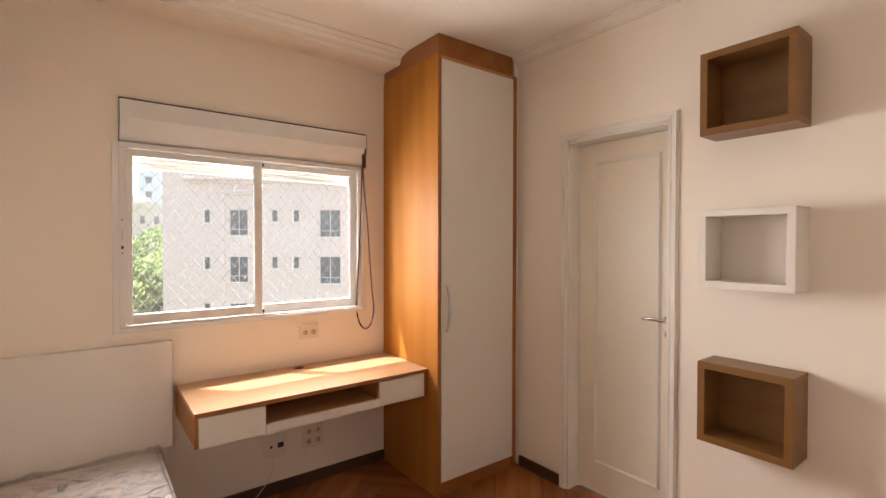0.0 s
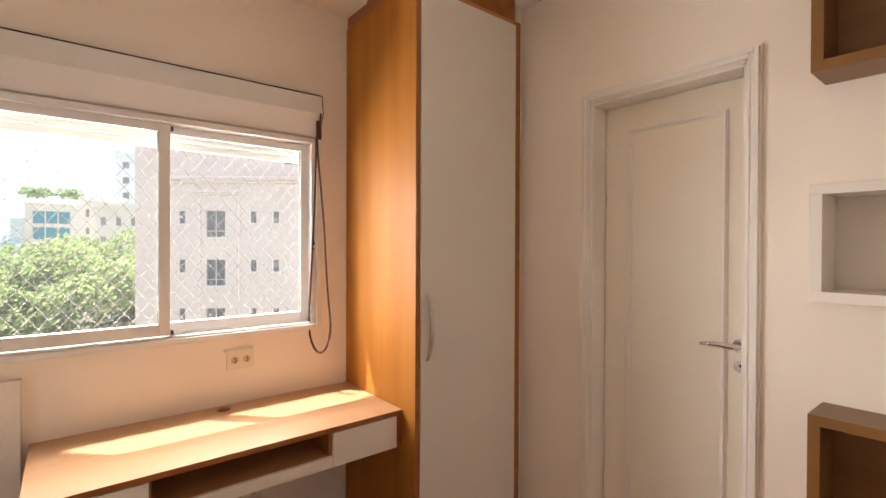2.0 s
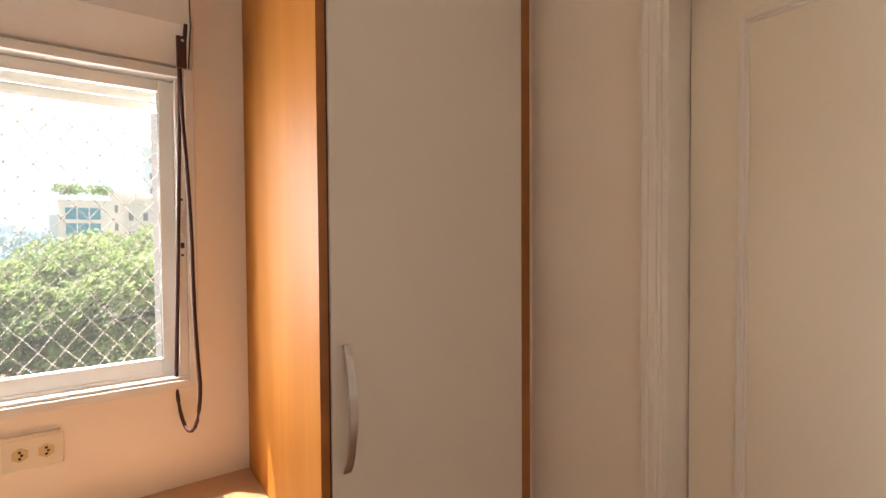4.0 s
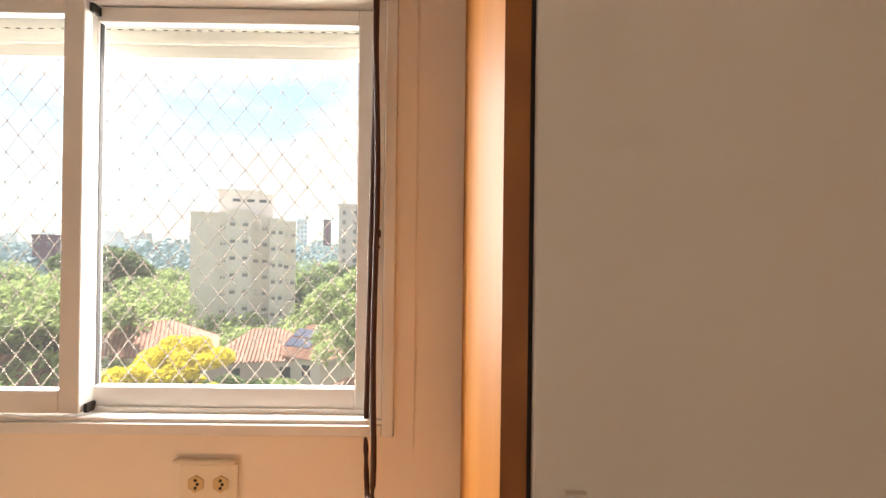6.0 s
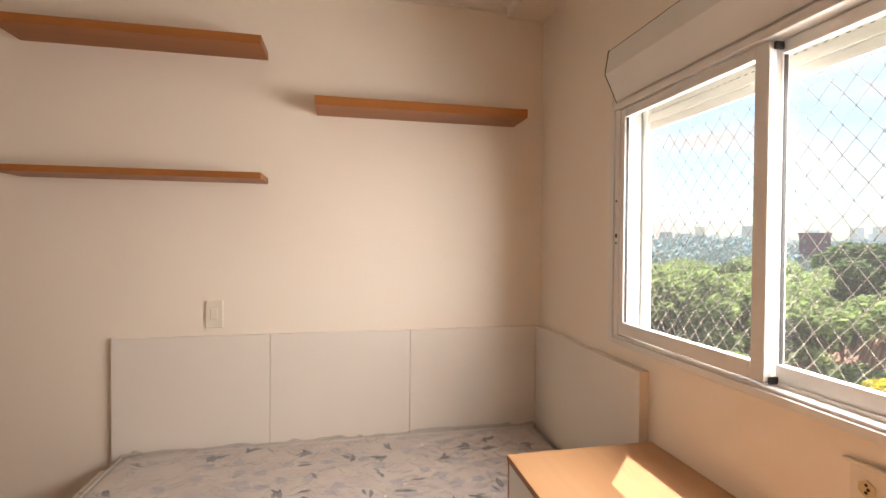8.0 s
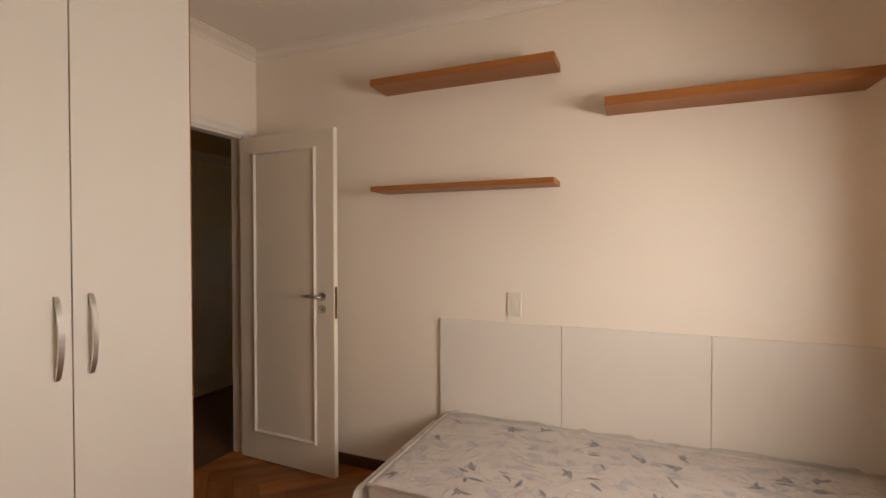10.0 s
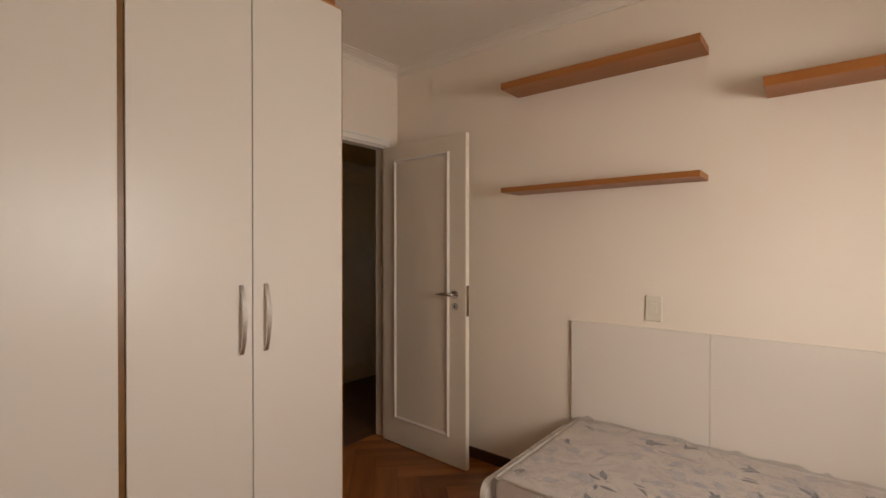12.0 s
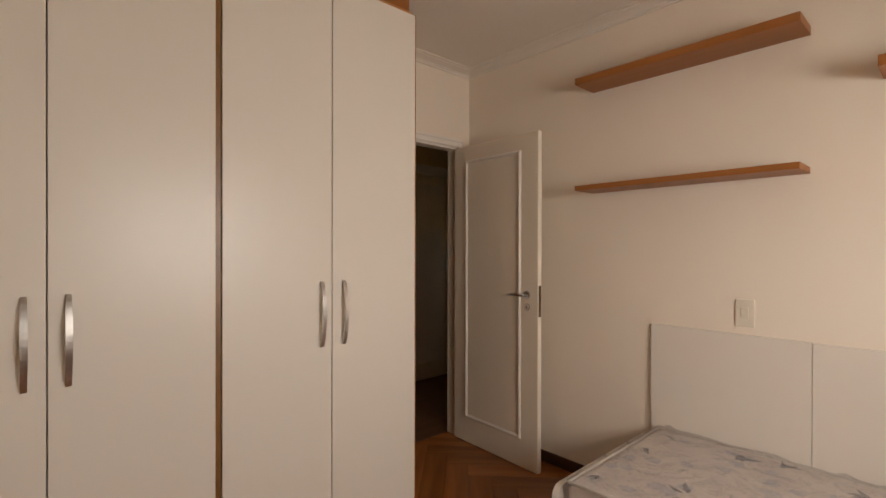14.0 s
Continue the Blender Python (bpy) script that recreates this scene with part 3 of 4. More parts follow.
shelf(2.302, 3.330, 2.056, 2.098, "long orange-brown wooden wall shelf near the window corner")
shelf(1.038, 2.072, 2.308, 2.346, "long orange-brown wooden wall shelf, the upper of two above the bed")
shelf(1.038, 2.072, 1.710, 1.738, "long orange-brown wooden wall shelf, the lower of two above the bed")


def wall_box(z0, z1, mat, label):
    y0, y1, x0, t = 1.303, 1.657, 2.735, 0.030
    b = thing("wall_box", (EX, (y0 + y1) / 2, z0), label, "wall box", "square niche boxes beside the door")
    part("top_board", box(x0, y0, z1 - t, EX - 0.001, y1, z1, 0.001, 1), mat, b)
    part("bottom_board", box(x0, y0, z0, EX - 0.001, y1, z0 + t, 0.001, 1), mat, b)
    part("side_board", box(x0, y0, z0 + t, EX - 0.001, y0 + t, z1 - t, 0.001, 1), mat, b)
    part("side_board", box(x0, y1 - t, z0 + t, EX - 0.001, y1, z1 - t, 0.001, 1), mat, b)
    part("back_board", box(EX - 0.012, y0 + t, z0 + t, EX - 0.001, y1 - t, z1 - t), mat, b)


wall_box(1.954, 2.309, WOODB, "brown wooden open wall box, the top one of three")
wall_box(1.298, 1.634, WHITE, "white open wall box between two brown ones")
wall_box(0.627, 0.974, WOODB, "brown wooden open wall box, the lowest of three")


def bow_handle(x, y, z0, z1, out, parent, flip=-1):
    """A flat bow handle standing off a door face at y."""
    n = 14
    bm = bmesh.new()
    prev = None
    for k in range(n + 1):
        s = k / n
        z = z0 + (z1 - z0) * s
        o = out * math.sin(math.pi * s) ** 0.75
        w = 0.0075 + 0.002 * math.sin(math.pi * s)
        ring = [bm.verts.new((x + a * w, y + flip * (o + b), z)) for a, b in ((-1, 0), (1, 0), (1, 0.007), (-1, 0.007))]
        if prev:
            for q in range(4):
                bm.faces.new((prev[q], prev[(q + 1) % 4], ring[(q + 1) % 4], ring[q]))
        else:
            bm.faces.new(ring)
        prev = ring
    bm.faces.new(prev[::-1])
    bmesh.ops.recalc_face_normals(bm, faces=bm.faces)
    return part("handle", bm, METAL, parent, "curved brushed steel handle")


# ---- tall cabinet beside the desk ----
CX0, CX1, CY, CTOP = 2.212, 2.856, 2.870, 2.575
cab = thing("tall_cabinet", (2.56, 3.2, 0), "tall narrow wooden cabinet with one closed white door, beside the desk", "cabinet")
part("side_panel", box(CX0, CY, 0, CX0 + 0.020, WY - 0.002, CTOP, 0.001, 1), WOOD, cab)
part("side_panel", box(CX1 - 0.035, CY, 0, CX1, WY - 0.002, CTOP, 0.001, 1), WOOD, cab)
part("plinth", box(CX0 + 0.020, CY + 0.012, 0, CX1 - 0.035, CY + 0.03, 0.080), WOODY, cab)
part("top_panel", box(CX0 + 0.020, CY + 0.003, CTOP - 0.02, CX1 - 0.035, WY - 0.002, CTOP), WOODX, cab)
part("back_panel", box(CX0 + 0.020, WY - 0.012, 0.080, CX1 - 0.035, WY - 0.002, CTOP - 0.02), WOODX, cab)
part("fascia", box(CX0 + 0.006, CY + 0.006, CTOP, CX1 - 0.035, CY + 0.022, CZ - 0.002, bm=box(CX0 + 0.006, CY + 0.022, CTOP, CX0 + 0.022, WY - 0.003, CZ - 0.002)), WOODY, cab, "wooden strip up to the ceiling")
# Black strips beside and above the door stand in for shade in its gaps.
part("shadow_gap", box(CX0 + 0.0202, CY + 0.001, 0.086, CX0 + 0.0245, CY + 0.004, CTOP - 0.024), RUBBER_GAP, cab, "black strip as the shade of the gap beside the door")
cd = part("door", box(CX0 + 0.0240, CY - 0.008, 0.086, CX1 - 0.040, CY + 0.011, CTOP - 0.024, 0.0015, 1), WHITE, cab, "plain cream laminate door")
part("shadow_gap", box(CX0 + 0.0245, CY + 0.0115, CTOP - 0.0238, CX1 - 0.036, CY + 0.014, CTOP - 0.0205), RUBBER_GAP, cab, "black strip as the shade of the gap above the door")
# Thin dark skins paint the shade on the panels' front edges.
part("edge_band", box(CX0 - 0.0004, CY - 0.0012, 0.0, CX0 + 0.0200, CY - 0.0001, CTOP), WOODY, cab, "front edge of the side panel, darkened as shade")
part("edge_band", box(CX1 - 0.035, CY - 0.0012, 0.0, CX1 + 0.0002, CY - 0.0001, CTOP), WOODY, cab, "front edge of the side panel, darkened as shade")
bow_handle(2.268, CY - 0.008, 0.964, 1.248, 0.034, cd)
structure("trim_filler", box(CX1 + 0.001, CY + 0.03, 0, EX, CY + 0.05, CZ - 0.002), WALL, "narrow filler between cabinet and wall", "filler")

# ---- desk ----
DX0, DX1, DYF, DZT, DZB = 0.965, 2.210, 2.965, 0.740, 0.585
desk = thing("wall_desk", (1.6, 3.23, DZB), "wall-hung orange wooden desk with two closed white drawers", "desk")
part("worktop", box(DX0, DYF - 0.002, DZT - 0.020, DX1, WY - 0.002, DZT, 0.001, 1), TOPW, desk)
# Dark skin paints the shade on the front edge of the worktop.
part("edge_band", box(DX0, DYF - 0.0028, DZT - 0.020, DX1, DYF - 0.0022, DZT - 0.001), WOODY, desk, "thin front edge, darkened as shade")
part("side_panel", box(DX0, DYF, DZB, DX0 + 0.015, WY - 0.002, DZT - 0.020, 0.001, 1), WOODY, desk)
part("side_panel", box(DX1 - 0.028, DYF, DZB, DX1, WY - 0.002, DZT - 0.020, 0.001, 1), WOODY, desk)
part("bottom_panel", box(DX0 + 0.015, DYF + 0.02, DZB, DX1 - 0.028, WY - 0.002, DZB + 0.015), WHITE, desk)
part("divider", box(1.262, DYF + 0.018, DZB + 0.015, 1.277, WY - 0.002, DZT - 0.020), WOODY, desk)
part("divider", box(1.875, DYF + 0.018, DZB + 0.015, 1.890, WY - 0.002, DZT - 0.020), WOODY, desk)
part("slot_shelf", box(1.277, DYF + 0.018, 0.612, 1.875, WY - 0.002, 0.622), WOODX, desk)
for a, b in ((DX0 + 0.017, 1.268), (1.886, DX1 - 0.028)):
    dr = part("drawer", box(a, DYF - 0.001, DZB - 0.004, b, DYF + 0.016, DZT - 0.024, 0.001, 1), WHITE, desk, "small white drawer front")
    part("drawer_body", box(a + 0.02, DYF + 0.018, DZB + 0.017, b - 0.02, WY - 0.06, DZT - 0.045), WHITE, dr)
part("slot_rail", box(1.270, DYF - 0.001, DZB - 0.004, 1.884, DYF + 0.016, 0.624, 0.001, 1), WHITE, desk, "white lower rail")
part("cable_grommet", disc((1.60, 3.435, DZT + 0.0015), (0, 0, 1), 0.028, 0.003, 24, disc((1.60, 3.435, DZT + 0.004), (0, 0, 1), 0.020, 0.003, 24)), WOODB, desk, "round brown cable cover", True)

# ---- headboard ----
hb = thing("headboard", (0, 2.43, 0.42), "low cream headboard of three flat panels behind the bed", "headboard")
for a, b in ((1.395, 2.083), (2.0855, 2.769), (2.7715, 3.458)):
    part("panel", box(0.001, a, 0.40, 0.021, b, 0.980, 0.001, 1), PANEL, hb)
hs = thing("side_headboard", (0.48, WY, 0.44), "low cream panel along the window wall beside the bed", "headboard")
part("panel", box(0.022, 3.459, 0.44, 0.944, WY - 0.001, 0.980, 0.001, 1), PANEL, hs)
part("edge_band", box(0.9442, 3.460, 0.441, 0.9452, WY - 0.002, 0.979), WHITE, hs)

# ---- bed ----
BX0, BX1, BY0, BY1 = 0.03, 0.880, 1.440, 3.445
bed = thing("single_bed", (0.46, 2.45, 0), "single bed base with a rounded white end board and wooden sides", "bed")
bm = box(BX0 + 0.01, BY0 - 0.062, 0.10, BX1 + 0.026, BY0 - 0.036, 0.405)
bmesh.ops.bevel(bm, geom=[e for e in bm.edges if abs(e.verts[0].co.z - e.verts[1].co.z) < 1e-4 and abs(e.verts[0].co.x - e.verts[1].co.x) < 1e-4 and e.verts[0].co.z > 0.3], offset=0.05, segments=6, affect="EDGES", profile=0.5)
part("end_board", bm, WHITE, bed, "white end board with rounded corners")
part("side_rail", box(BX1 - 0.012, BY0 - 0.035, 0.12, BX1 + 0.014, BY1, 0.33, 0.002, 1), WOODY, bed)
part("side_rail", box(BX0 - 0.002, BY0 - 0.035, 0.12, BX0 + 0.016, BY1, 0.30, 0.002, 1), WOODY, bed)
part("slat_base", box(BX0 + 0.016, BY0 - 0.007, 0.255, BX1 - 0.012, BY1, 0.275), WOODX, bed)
for x, y in ((BX0 + 0.03, BY0 + 0.02), (BX1 - 0.05, BY0 + 0.02), (BX0 + 0.03, BY1 - 0.06), (BX1 - 0.05, BY1 - 0.06)):
    part("leg", box(x, y, 0, x + 0.04, y + 0.04, 0.256, 0.002, 1), WOODY, bed)


def soft_slab(x0, y0, z0, x1, y1, z1, r, amp, seed, nx=70, ny=140, folds=0.0):
    """A rounded slab with an uneven top."""
    bm = bmesh.new()
    cx, cy, hx, hy = (x0 + x1) / 2, (y0 + y1) / 2, (x1 - x0) / 2, (y1 - y0) / 2
    grid = []
    for j in range(ny + 1):
        row = []
        for i in range(nx + 1):
            u, v = -1 + 2 * i / nx, -1 + 2 * j / ny
            x, y = cx + hx * u, cy + hy * v
            ex, ey = hx - abs(x - cx), hy - abs(y - cy)
            d = 0.0
            for e in (ex, ey):
                if e < r:
                    d = max(d, r - math.sqrt(max(0.0, r * r - (r - e) ** 2)))
            nz = noise.noise(Vector((x * 3 + seed, y * 3, 0))) * 0.5 + noise.noise(Vector((x * 9, y * 9 + seed, 3))) * 0.3
            if folds:
                w = noise.noise(Vector((x * 5 + 1.3 * noise.noise(Vector((y * 4, x * 4, 7))), y * 3.2, seed)))
                edge = max(0.0, 1 - min(ex, ey) / 0.22)
                nz += folds / amp * max(0.0, 1 - 9 * abs(w)) * (0.35 + 0.65 * edge)
            row.append(bm.verts.new((x, y, z1 - d + amp * nz)))
        grid.append(row)
    for j in range(ny):
        for i in range(nx):
            bm.faces.new((grid[j][i], grid[j][i + 1], grid[j + 1][i + 1], grid[j + 1][i]))
    loop = grid[0] + [g[-1] for g in grid[1:]] + grid[-1][-2::-1] + [g[0] for g in grid[-2:0:-1]]
    prev = loop
    steps = 6
    for s in range(1, steps + 1):
        z = z1 - r - (z1 - r - z0) * s / steps
        ring = []
        for v in loop:
            w = noise.noise(Vector((v.co.x * 7 + seed, v.co.y * 7, z * 9)))
            o = Vector((v.co.x - cx, v.co.y - cy, 0)).normalized() * (amp * 1.5 * w)
            ring.append(bm.verts.new((v.co.x + o.x, v.co.y + o.y, z)))
        for k in range(len(loop)):
            bm.faces.new((prev[k], ring[k], ring[(k + 1) % len(loop)], prev[(k + 1) % len(loop)]))
        prev = ring
    bm.faces.new(prev)
    bmesh.ops.recalc_face_normals(bm, faces=bm.faces)
    return bm


mat_ob = thing("mattress", (0.46, 2.45, 0.276), "single mattress printed with grey-blue leaves, still wrapped in clear plastic", "mattress")
part("body", soft_slab(BX0, BY0, 0.277, BX1, BY1, 0.445, 0.035, 0.003, 3.0), FABRIC, mat_ob, "pale mattress fabric with a floral print", True)
tt = bmesh.new()
for (xa, ya), (xb, yb) in (((BX0, BY0), (BX1, BY0)), ((BX1, BY0), (BX1, BY1)), ((BX0, BY1), (BX0, BY0))):
    tube([(xa, ya, 0.434), (xb, yb, 0.434)], 0.006, 8, tt)
part("piping", tt, PANEL, mat_ob, "white edge piping", True)


def motifs(seed, count, kind_d):
    r = random.Random(seed)
    bm = bmesh.new()
    for c in range(count):
        px, py = r.uniform(BX0 + 0.06, BX1 - 0.06), r.uniform(BY0 + 0.06, BY1 - 0.06)
        base = r.uniform(0, 2 * math.pi)
        for k in range(r.randint(2, 3) if kind_d else 5):
            a = base + (r.uniform(-0.9, 0.9) if kind_d else k * 2 * math.pi / 5)
            ln = r.uniform(0.045, 0.085) if kind_d else r.uniform(0.026, 0.042)
            wd = ln * (r.uniform(0.20, 0.34) if kind_d else 0.82)
            ox, oy = (px + r.uniform(-0.02, 0.02), py + r.uniform(-0.02, 0.02)) if kind_d else (px, py)
            bend = r.uniform(-0.6, 0.6)
            pts_l, pts_r = [], []
            for s in range(7):
                f = s / 6
                ang = a + bend * f
                cx, cy = ox + math.cos(ang) * ln * f, oy + math.sin(ang) * ln * f
                h = wd * math.sin(math.pi * (f ** 0.8)) * 0.5 + 0.0004
                pts_l.append((cx - math.sin(ang) * h, cy + math.cos(ang) * h))
                pts_r.append((cx + math.sin(ang) * h, cy - math.cos(ang) * h))
            ps = []
            for x, y in pts_l + pts_r:
                nz = noise.noise(Vector((x * 3 + 3.0, y * 3, 0))) * 0.5 + noise.noise(Vector((x * 9, y * 9 + 3.0, 3))) * 0.3
                ps.append(bm.verts.new((x, y, 0.445 + 0.003 * nz + (0.0012 if kind_d else 0.0007))))
            for s in range(6):
                bm.faces.new((ps[s], ps[s + 1], ps[7 + s + 1], ps[7 + s]))
    bmesh.ops.recalc_face_normals(bm, faces=bm.faces)
    return bm


part("flower_print", motifs(5, 74, False), PRINT_L, mat_ob, "pale lilac flower print", kind="stuff")
part("leaf_print", motifs(8, 40, True), PRINT_D, mat_ob, "dark grey leaf print", kind="stuff")
film = part("plastic_cover", soft_slab(BX0 - 0.006, BY0 - 0.012, 0.30, BX1 + 0.010, BY1 + 0.004, 0.460, 0.030, 0.018, 9.0, 130, 250, 0.016), FILM, mat_ob, "clear wrinkled plastic wrapping", True)

# ---- wardrobe ----
WD_Y, WD_X0, WD_TOP = 0.65, 1.045, 2.565
ward = thing("wardrobe", (2.0, 0.33, 0), "large built-in wardrobe with four closed white doors and wooden edges", "wardrobe")
part("side_panel", box(WD_X0, 0.002, 0, WD_X0 + 0.020, WD_Y - 0.022, WD_TOP, 0.001, 1), WOOD, ward)
part("side_panel", box(EX - 0.020, 0.002, 0, EX - 0.001, WD_Y - 0.022, WD_TOP, 0.001, 1), WOOD, ward)
part("divider", box(1.974, 0.002, 0, 1.994, WD_Y - 0.010, WD_TOP, 0.001, 1), WOODB, ward)
part("top_panel", box(WD_X0, 0.002, WD_TOP + 0.0005, EX - 0.001, WD_Y - 0.022, WD_TOP + 0.02), WOODX, ward)
part("fascia", box(WD_X0 + 0.02, WD_Y - 0.05, WD_TOP + 0.021, EX - 0.001, WD_Y - 0.03, CZ - 0.002, bm=box(WD_X0 + 0.02, 0.09, WD_TOP + 0.021, WD_X0 + 0.036, WD_Y - 0.05, CZ - 0.002)), WOODY, ward, "wooden strip up to the ceiling")
part("plinth", box(WD_X0 + 0.021, WD_Y - 0.05, 0, EX - 0.002, WD_Y - 0.035, 0.08), WOODX, ward)
for k, (a, b, hx) in enumerate(((WD_X0 + 0.003, 1.513, 1.458), (1.517, 1.972, 1.566), (1.996, 2.473, 2.424), (2.477, EX - 0.022, 2.528))):
    d = part("door", box(a, WD_Y - 0.019, 0.085, b, WD_Y, WD_TOP - 0.004, 0.0015, 1), WHITE, ward, "tall plain cream laminate door")
    bow_handle(hx, WD_Y, 0.955, 1.240, 0.028, d, flip=1)
part("edge_strip", box(WD_X0 - 0.0015, WD_Y - 0.020, 0.0, WD_X0 + 0.0015, WD_Y - 0.001, WD_TOP), WOOD, ward, "thin wooden edge")
part("inner_back", box(WD_X0 + 0.022, 0.002, 0.08, 1.972, 0.01, WD_TOP - 0.001, bm=box(1.996, 0.002, 0.08, EX - 0.022, 0.01, WD_TOP - 0.001)), WHITE, ward)


# ---- sockets and switch ----
def plate(name, x0, z0, x1, z1, label, category):
    t = thing(name, ((x0 + x1) / 2, WY, z0), label, category)
    part("cover_plate", box(x0, WY - 0.008, z0, x1, WY - 0.0005, z1, 0.003, 2), PLASTIC, t)
    return t


def outlet(t, x, z, s=1.0):
    m_ = part("module", disc((x, WY - 0.009, z), (0, 1, 0), 0.018 * s, 0.004, 6), OCHRE, t, "yellowed outlet module")
    bm = bmesh.new()
    for dz in (-0.008, 0.0, 0.008):
        disc((x + (0.004 if dz == 0 else 0), WY - 0.0112, z + dz * s), (0, 1, 0), 0.0033 * s, 0.0012, 10, bm)
    part("pin_hole", bm, RUBBER_GAP, m_)


s0 = plate("double_socket", 1.624, 0.895, 1.746, 0.977, "ivory double wall socket above the desk", "socket")
outlet(s0, 1.659, 0.936)
outlet(s0, 1.711, 0.936)
part("lid", box(1.612, WY - 0.016, 0.978, 1.742, WY - 0.0005, 0.987, 0.004, 2), PLASTIC, s0, "thin raised lid")
s1 = plate("network_socket", 1.413, 0.215, 1.545, 0.352, "ivory network wall plate with a loose white cable under the desk", "socket")
part("port", box(1.49, WY - 0.0095, 0.27, 1.525, WY - 0.007, 0.30), RUBBER_GAP, s1, "black port")
part("port", box(1.445, WY - 0.0095, 0.275, 1.458, WY - 0.007, 0.288), RUBBER_GAP, s1, "small black port")
cabm = [(1.47, WY - 0.012, 0.25), (1.462, WY - 0.03, 0.20), (1.44, WY - 0.045, 0.14), (1.40, WY - 0.06, 0.09), (1.34, WY - 0.08, 0.045), (1.26, WY - 0.10, 0.012), (1.16, WY - 0.11, 0.006)]
part("cable", tube(cabm, 0.0022, 8), PLASTIC, s1, "thin white cable", True)
s2 = plate("quad_socket", 1.645, 0.217, 1.776, 0.360, "ivory four-way wall socket under the desk", "socket")
for xx in (1.68, 1.74):
    for zz in (0.26, 0.32):
        outlet(s2, xx, zz)
sw = thing("light_switch", (0, 1.83, 1.016), "ivory light switch on the wall above the headboard", "switch")
part("cover_plate", box(0.0005, 1.790, 1.016, 0.009, 1.868, 1.146, 0.003, 2), PLASTIC, sw)
part("rocker", box(0.009, 1.813, 1.055, 0.013, 1.845, 1.107, 0.0015, 1), PLASTIC, sw)

# corridor cupboard seen through the doorway
cup = thing("corridor_cupboard", (-0.5, -1.29, 0), "cream cupboard doors in the dark corridor", "cupboard")
part("base", box(-1.55, -1.299, 0.0, 0.6, -1.275, 0.10), DOORP, cup)
for a, b in ((-1.50, -0.93), (-0.925, -0.36), (-0.355, 0.20)):
    cdoor = part("door", box(a, -1.299, 0.10, b, -1.262, 2.15, 0.002, 1), DOORP, cup)
    part("panel_moulding", box(a + 0.06, -1.262, 0.18, b - 0.06, -1.256, 2.05, 0.003, 1), TRIM, cdoor)
    part("knob", disc((b - 0.03, -1.248, 1.10), (0, 1, 0), 0.011, 0.022, 16, bevel=0.003), BRASS, cdoor, "small round knob", True)
part("cornice", box(-1.55, -1.299, 2.15, 0.6, -1.25, 2.25, 0.004, 1), TRIM, cup)

# ---- outside ----
GZ = -16.0
ground = tagged(new("ground", bpy.data.meshes.new("ground")), "distant green and built-up ground far below the window", "ground", kind="structure")
ground.data.from_pydata([(-2500, 6, GZ), (2500, 6, GZ), (2500, 4000, GZ), (-2500, 4000, GZ)], [], [(0, 1, 2, 3)])
ground.data.materials.append(GROUND)


def polar(az, dist, z=0.0):
    """A place at this azimuth (degrees right of the window's axis) and distance from inside the window."""
    return Vector((2.1 + dist * math.sin(radians(az)), 2.5 + dist * math.cos(radians(az)), z))


def facing(at, az):
    """Own axes: x to the right, y away from the room, z up."""
    return Matrix.Translation(at) @ Matrix.Rotation(radians(-az), 4, "Z")


def wall_with(bm, x0, x1, z0, z1, y, openings, depth):
    """A facade at y with recessed openings (x0, z0, x1, z1)."""
    xs = sorted({x0, x1, *(o[0] for o in openings), *(o[2] for o in openings)})
    zs = sorted({z0, z1, *(o[1] for o in openings), *(o[3] for o in openings)})
    for a, b in zip(xs, xs[1:]):
        for c, d in zip(zs, zs[1:]):
            mx, mz = (a + b) / 2, (c + d) / 2
            if not any(o[0] < mx < o[2] and o[1] < mz < o[3] for o in openings):
                bm.faces.new([bm.verts.new(p) for p in ((a, y, c), (b, y, c), (b, y, d), (a, y, d))])
    for a, c, b, d in openings:
        for q in (((a, c), (b, c)), ((b, c), (b, d)), ((b, d), (a, d)), ((a, d), (a, c))):
            (xa, za), (xb, zb_) = q
            bm.faces.new([bm.verts.new(p) for p in ((xa, y, za), (xb, y, zb_), (xb, y + depth, zb_), (xa, y + depth, za))])


# the pink neighbour
pink = thing("apartment_building", (0, 0, 0), "pale pink rendered apartment building with small dark windows and ledges", "building",
             turn=facing((0.6, 0.713, 0), 37.0))
PD = 29.75
cols = (("small", -14.97, 0.42, 0.85), ("big", -12.94, 1.18, 1.66), ("small", -10.66, 0.42, 0.80), ("small", -9.29, 0.42, 0.80), ("big", -7.12, 1.35, 1.75), ("small", -4.2, 0.42, 0.8), ("big", -2.0, 1.2, 1.66))
ops = []
for fl_ in range(-5, 2):
    top = 3.55 + 2.98 * fl_
    if fl_ == 1:
        continue
    for kd, cx, w, h in cols:
        ops.append((kd, cx - w / 2, top - h, cx + w / 2, top))
bm = bmesh.new()
wall_with(bm, -17.75, 2.0, GZ, 12.0, PD, [o[1:] for o in ops] + [(-8.8, 6.4, 1.0, 7.6)], 0.22)
box(-17.75, PD + 0.25, GZ, 2.0, PD + 12, 12.0, bm=bm)
bm.faces.new([bm.verts.new(p) for p in ((-17.75, PD, GZ), (-17.75, PD, 12), (-17.75, PD + 0.3, 12), (-17.75, PD + 0.3, GZ))])
part("wall", bm, PINK, pink)
part("ledge", box(-16.3, PD - 0.32, 5.38, 2.0, PD, 5.60, 0.04, 2, box(-16.2, PD - 0.18, 5.18, 2.0, PD, 5.38, 0.04, 2)), PINK, pink, "moulded pink ledge")
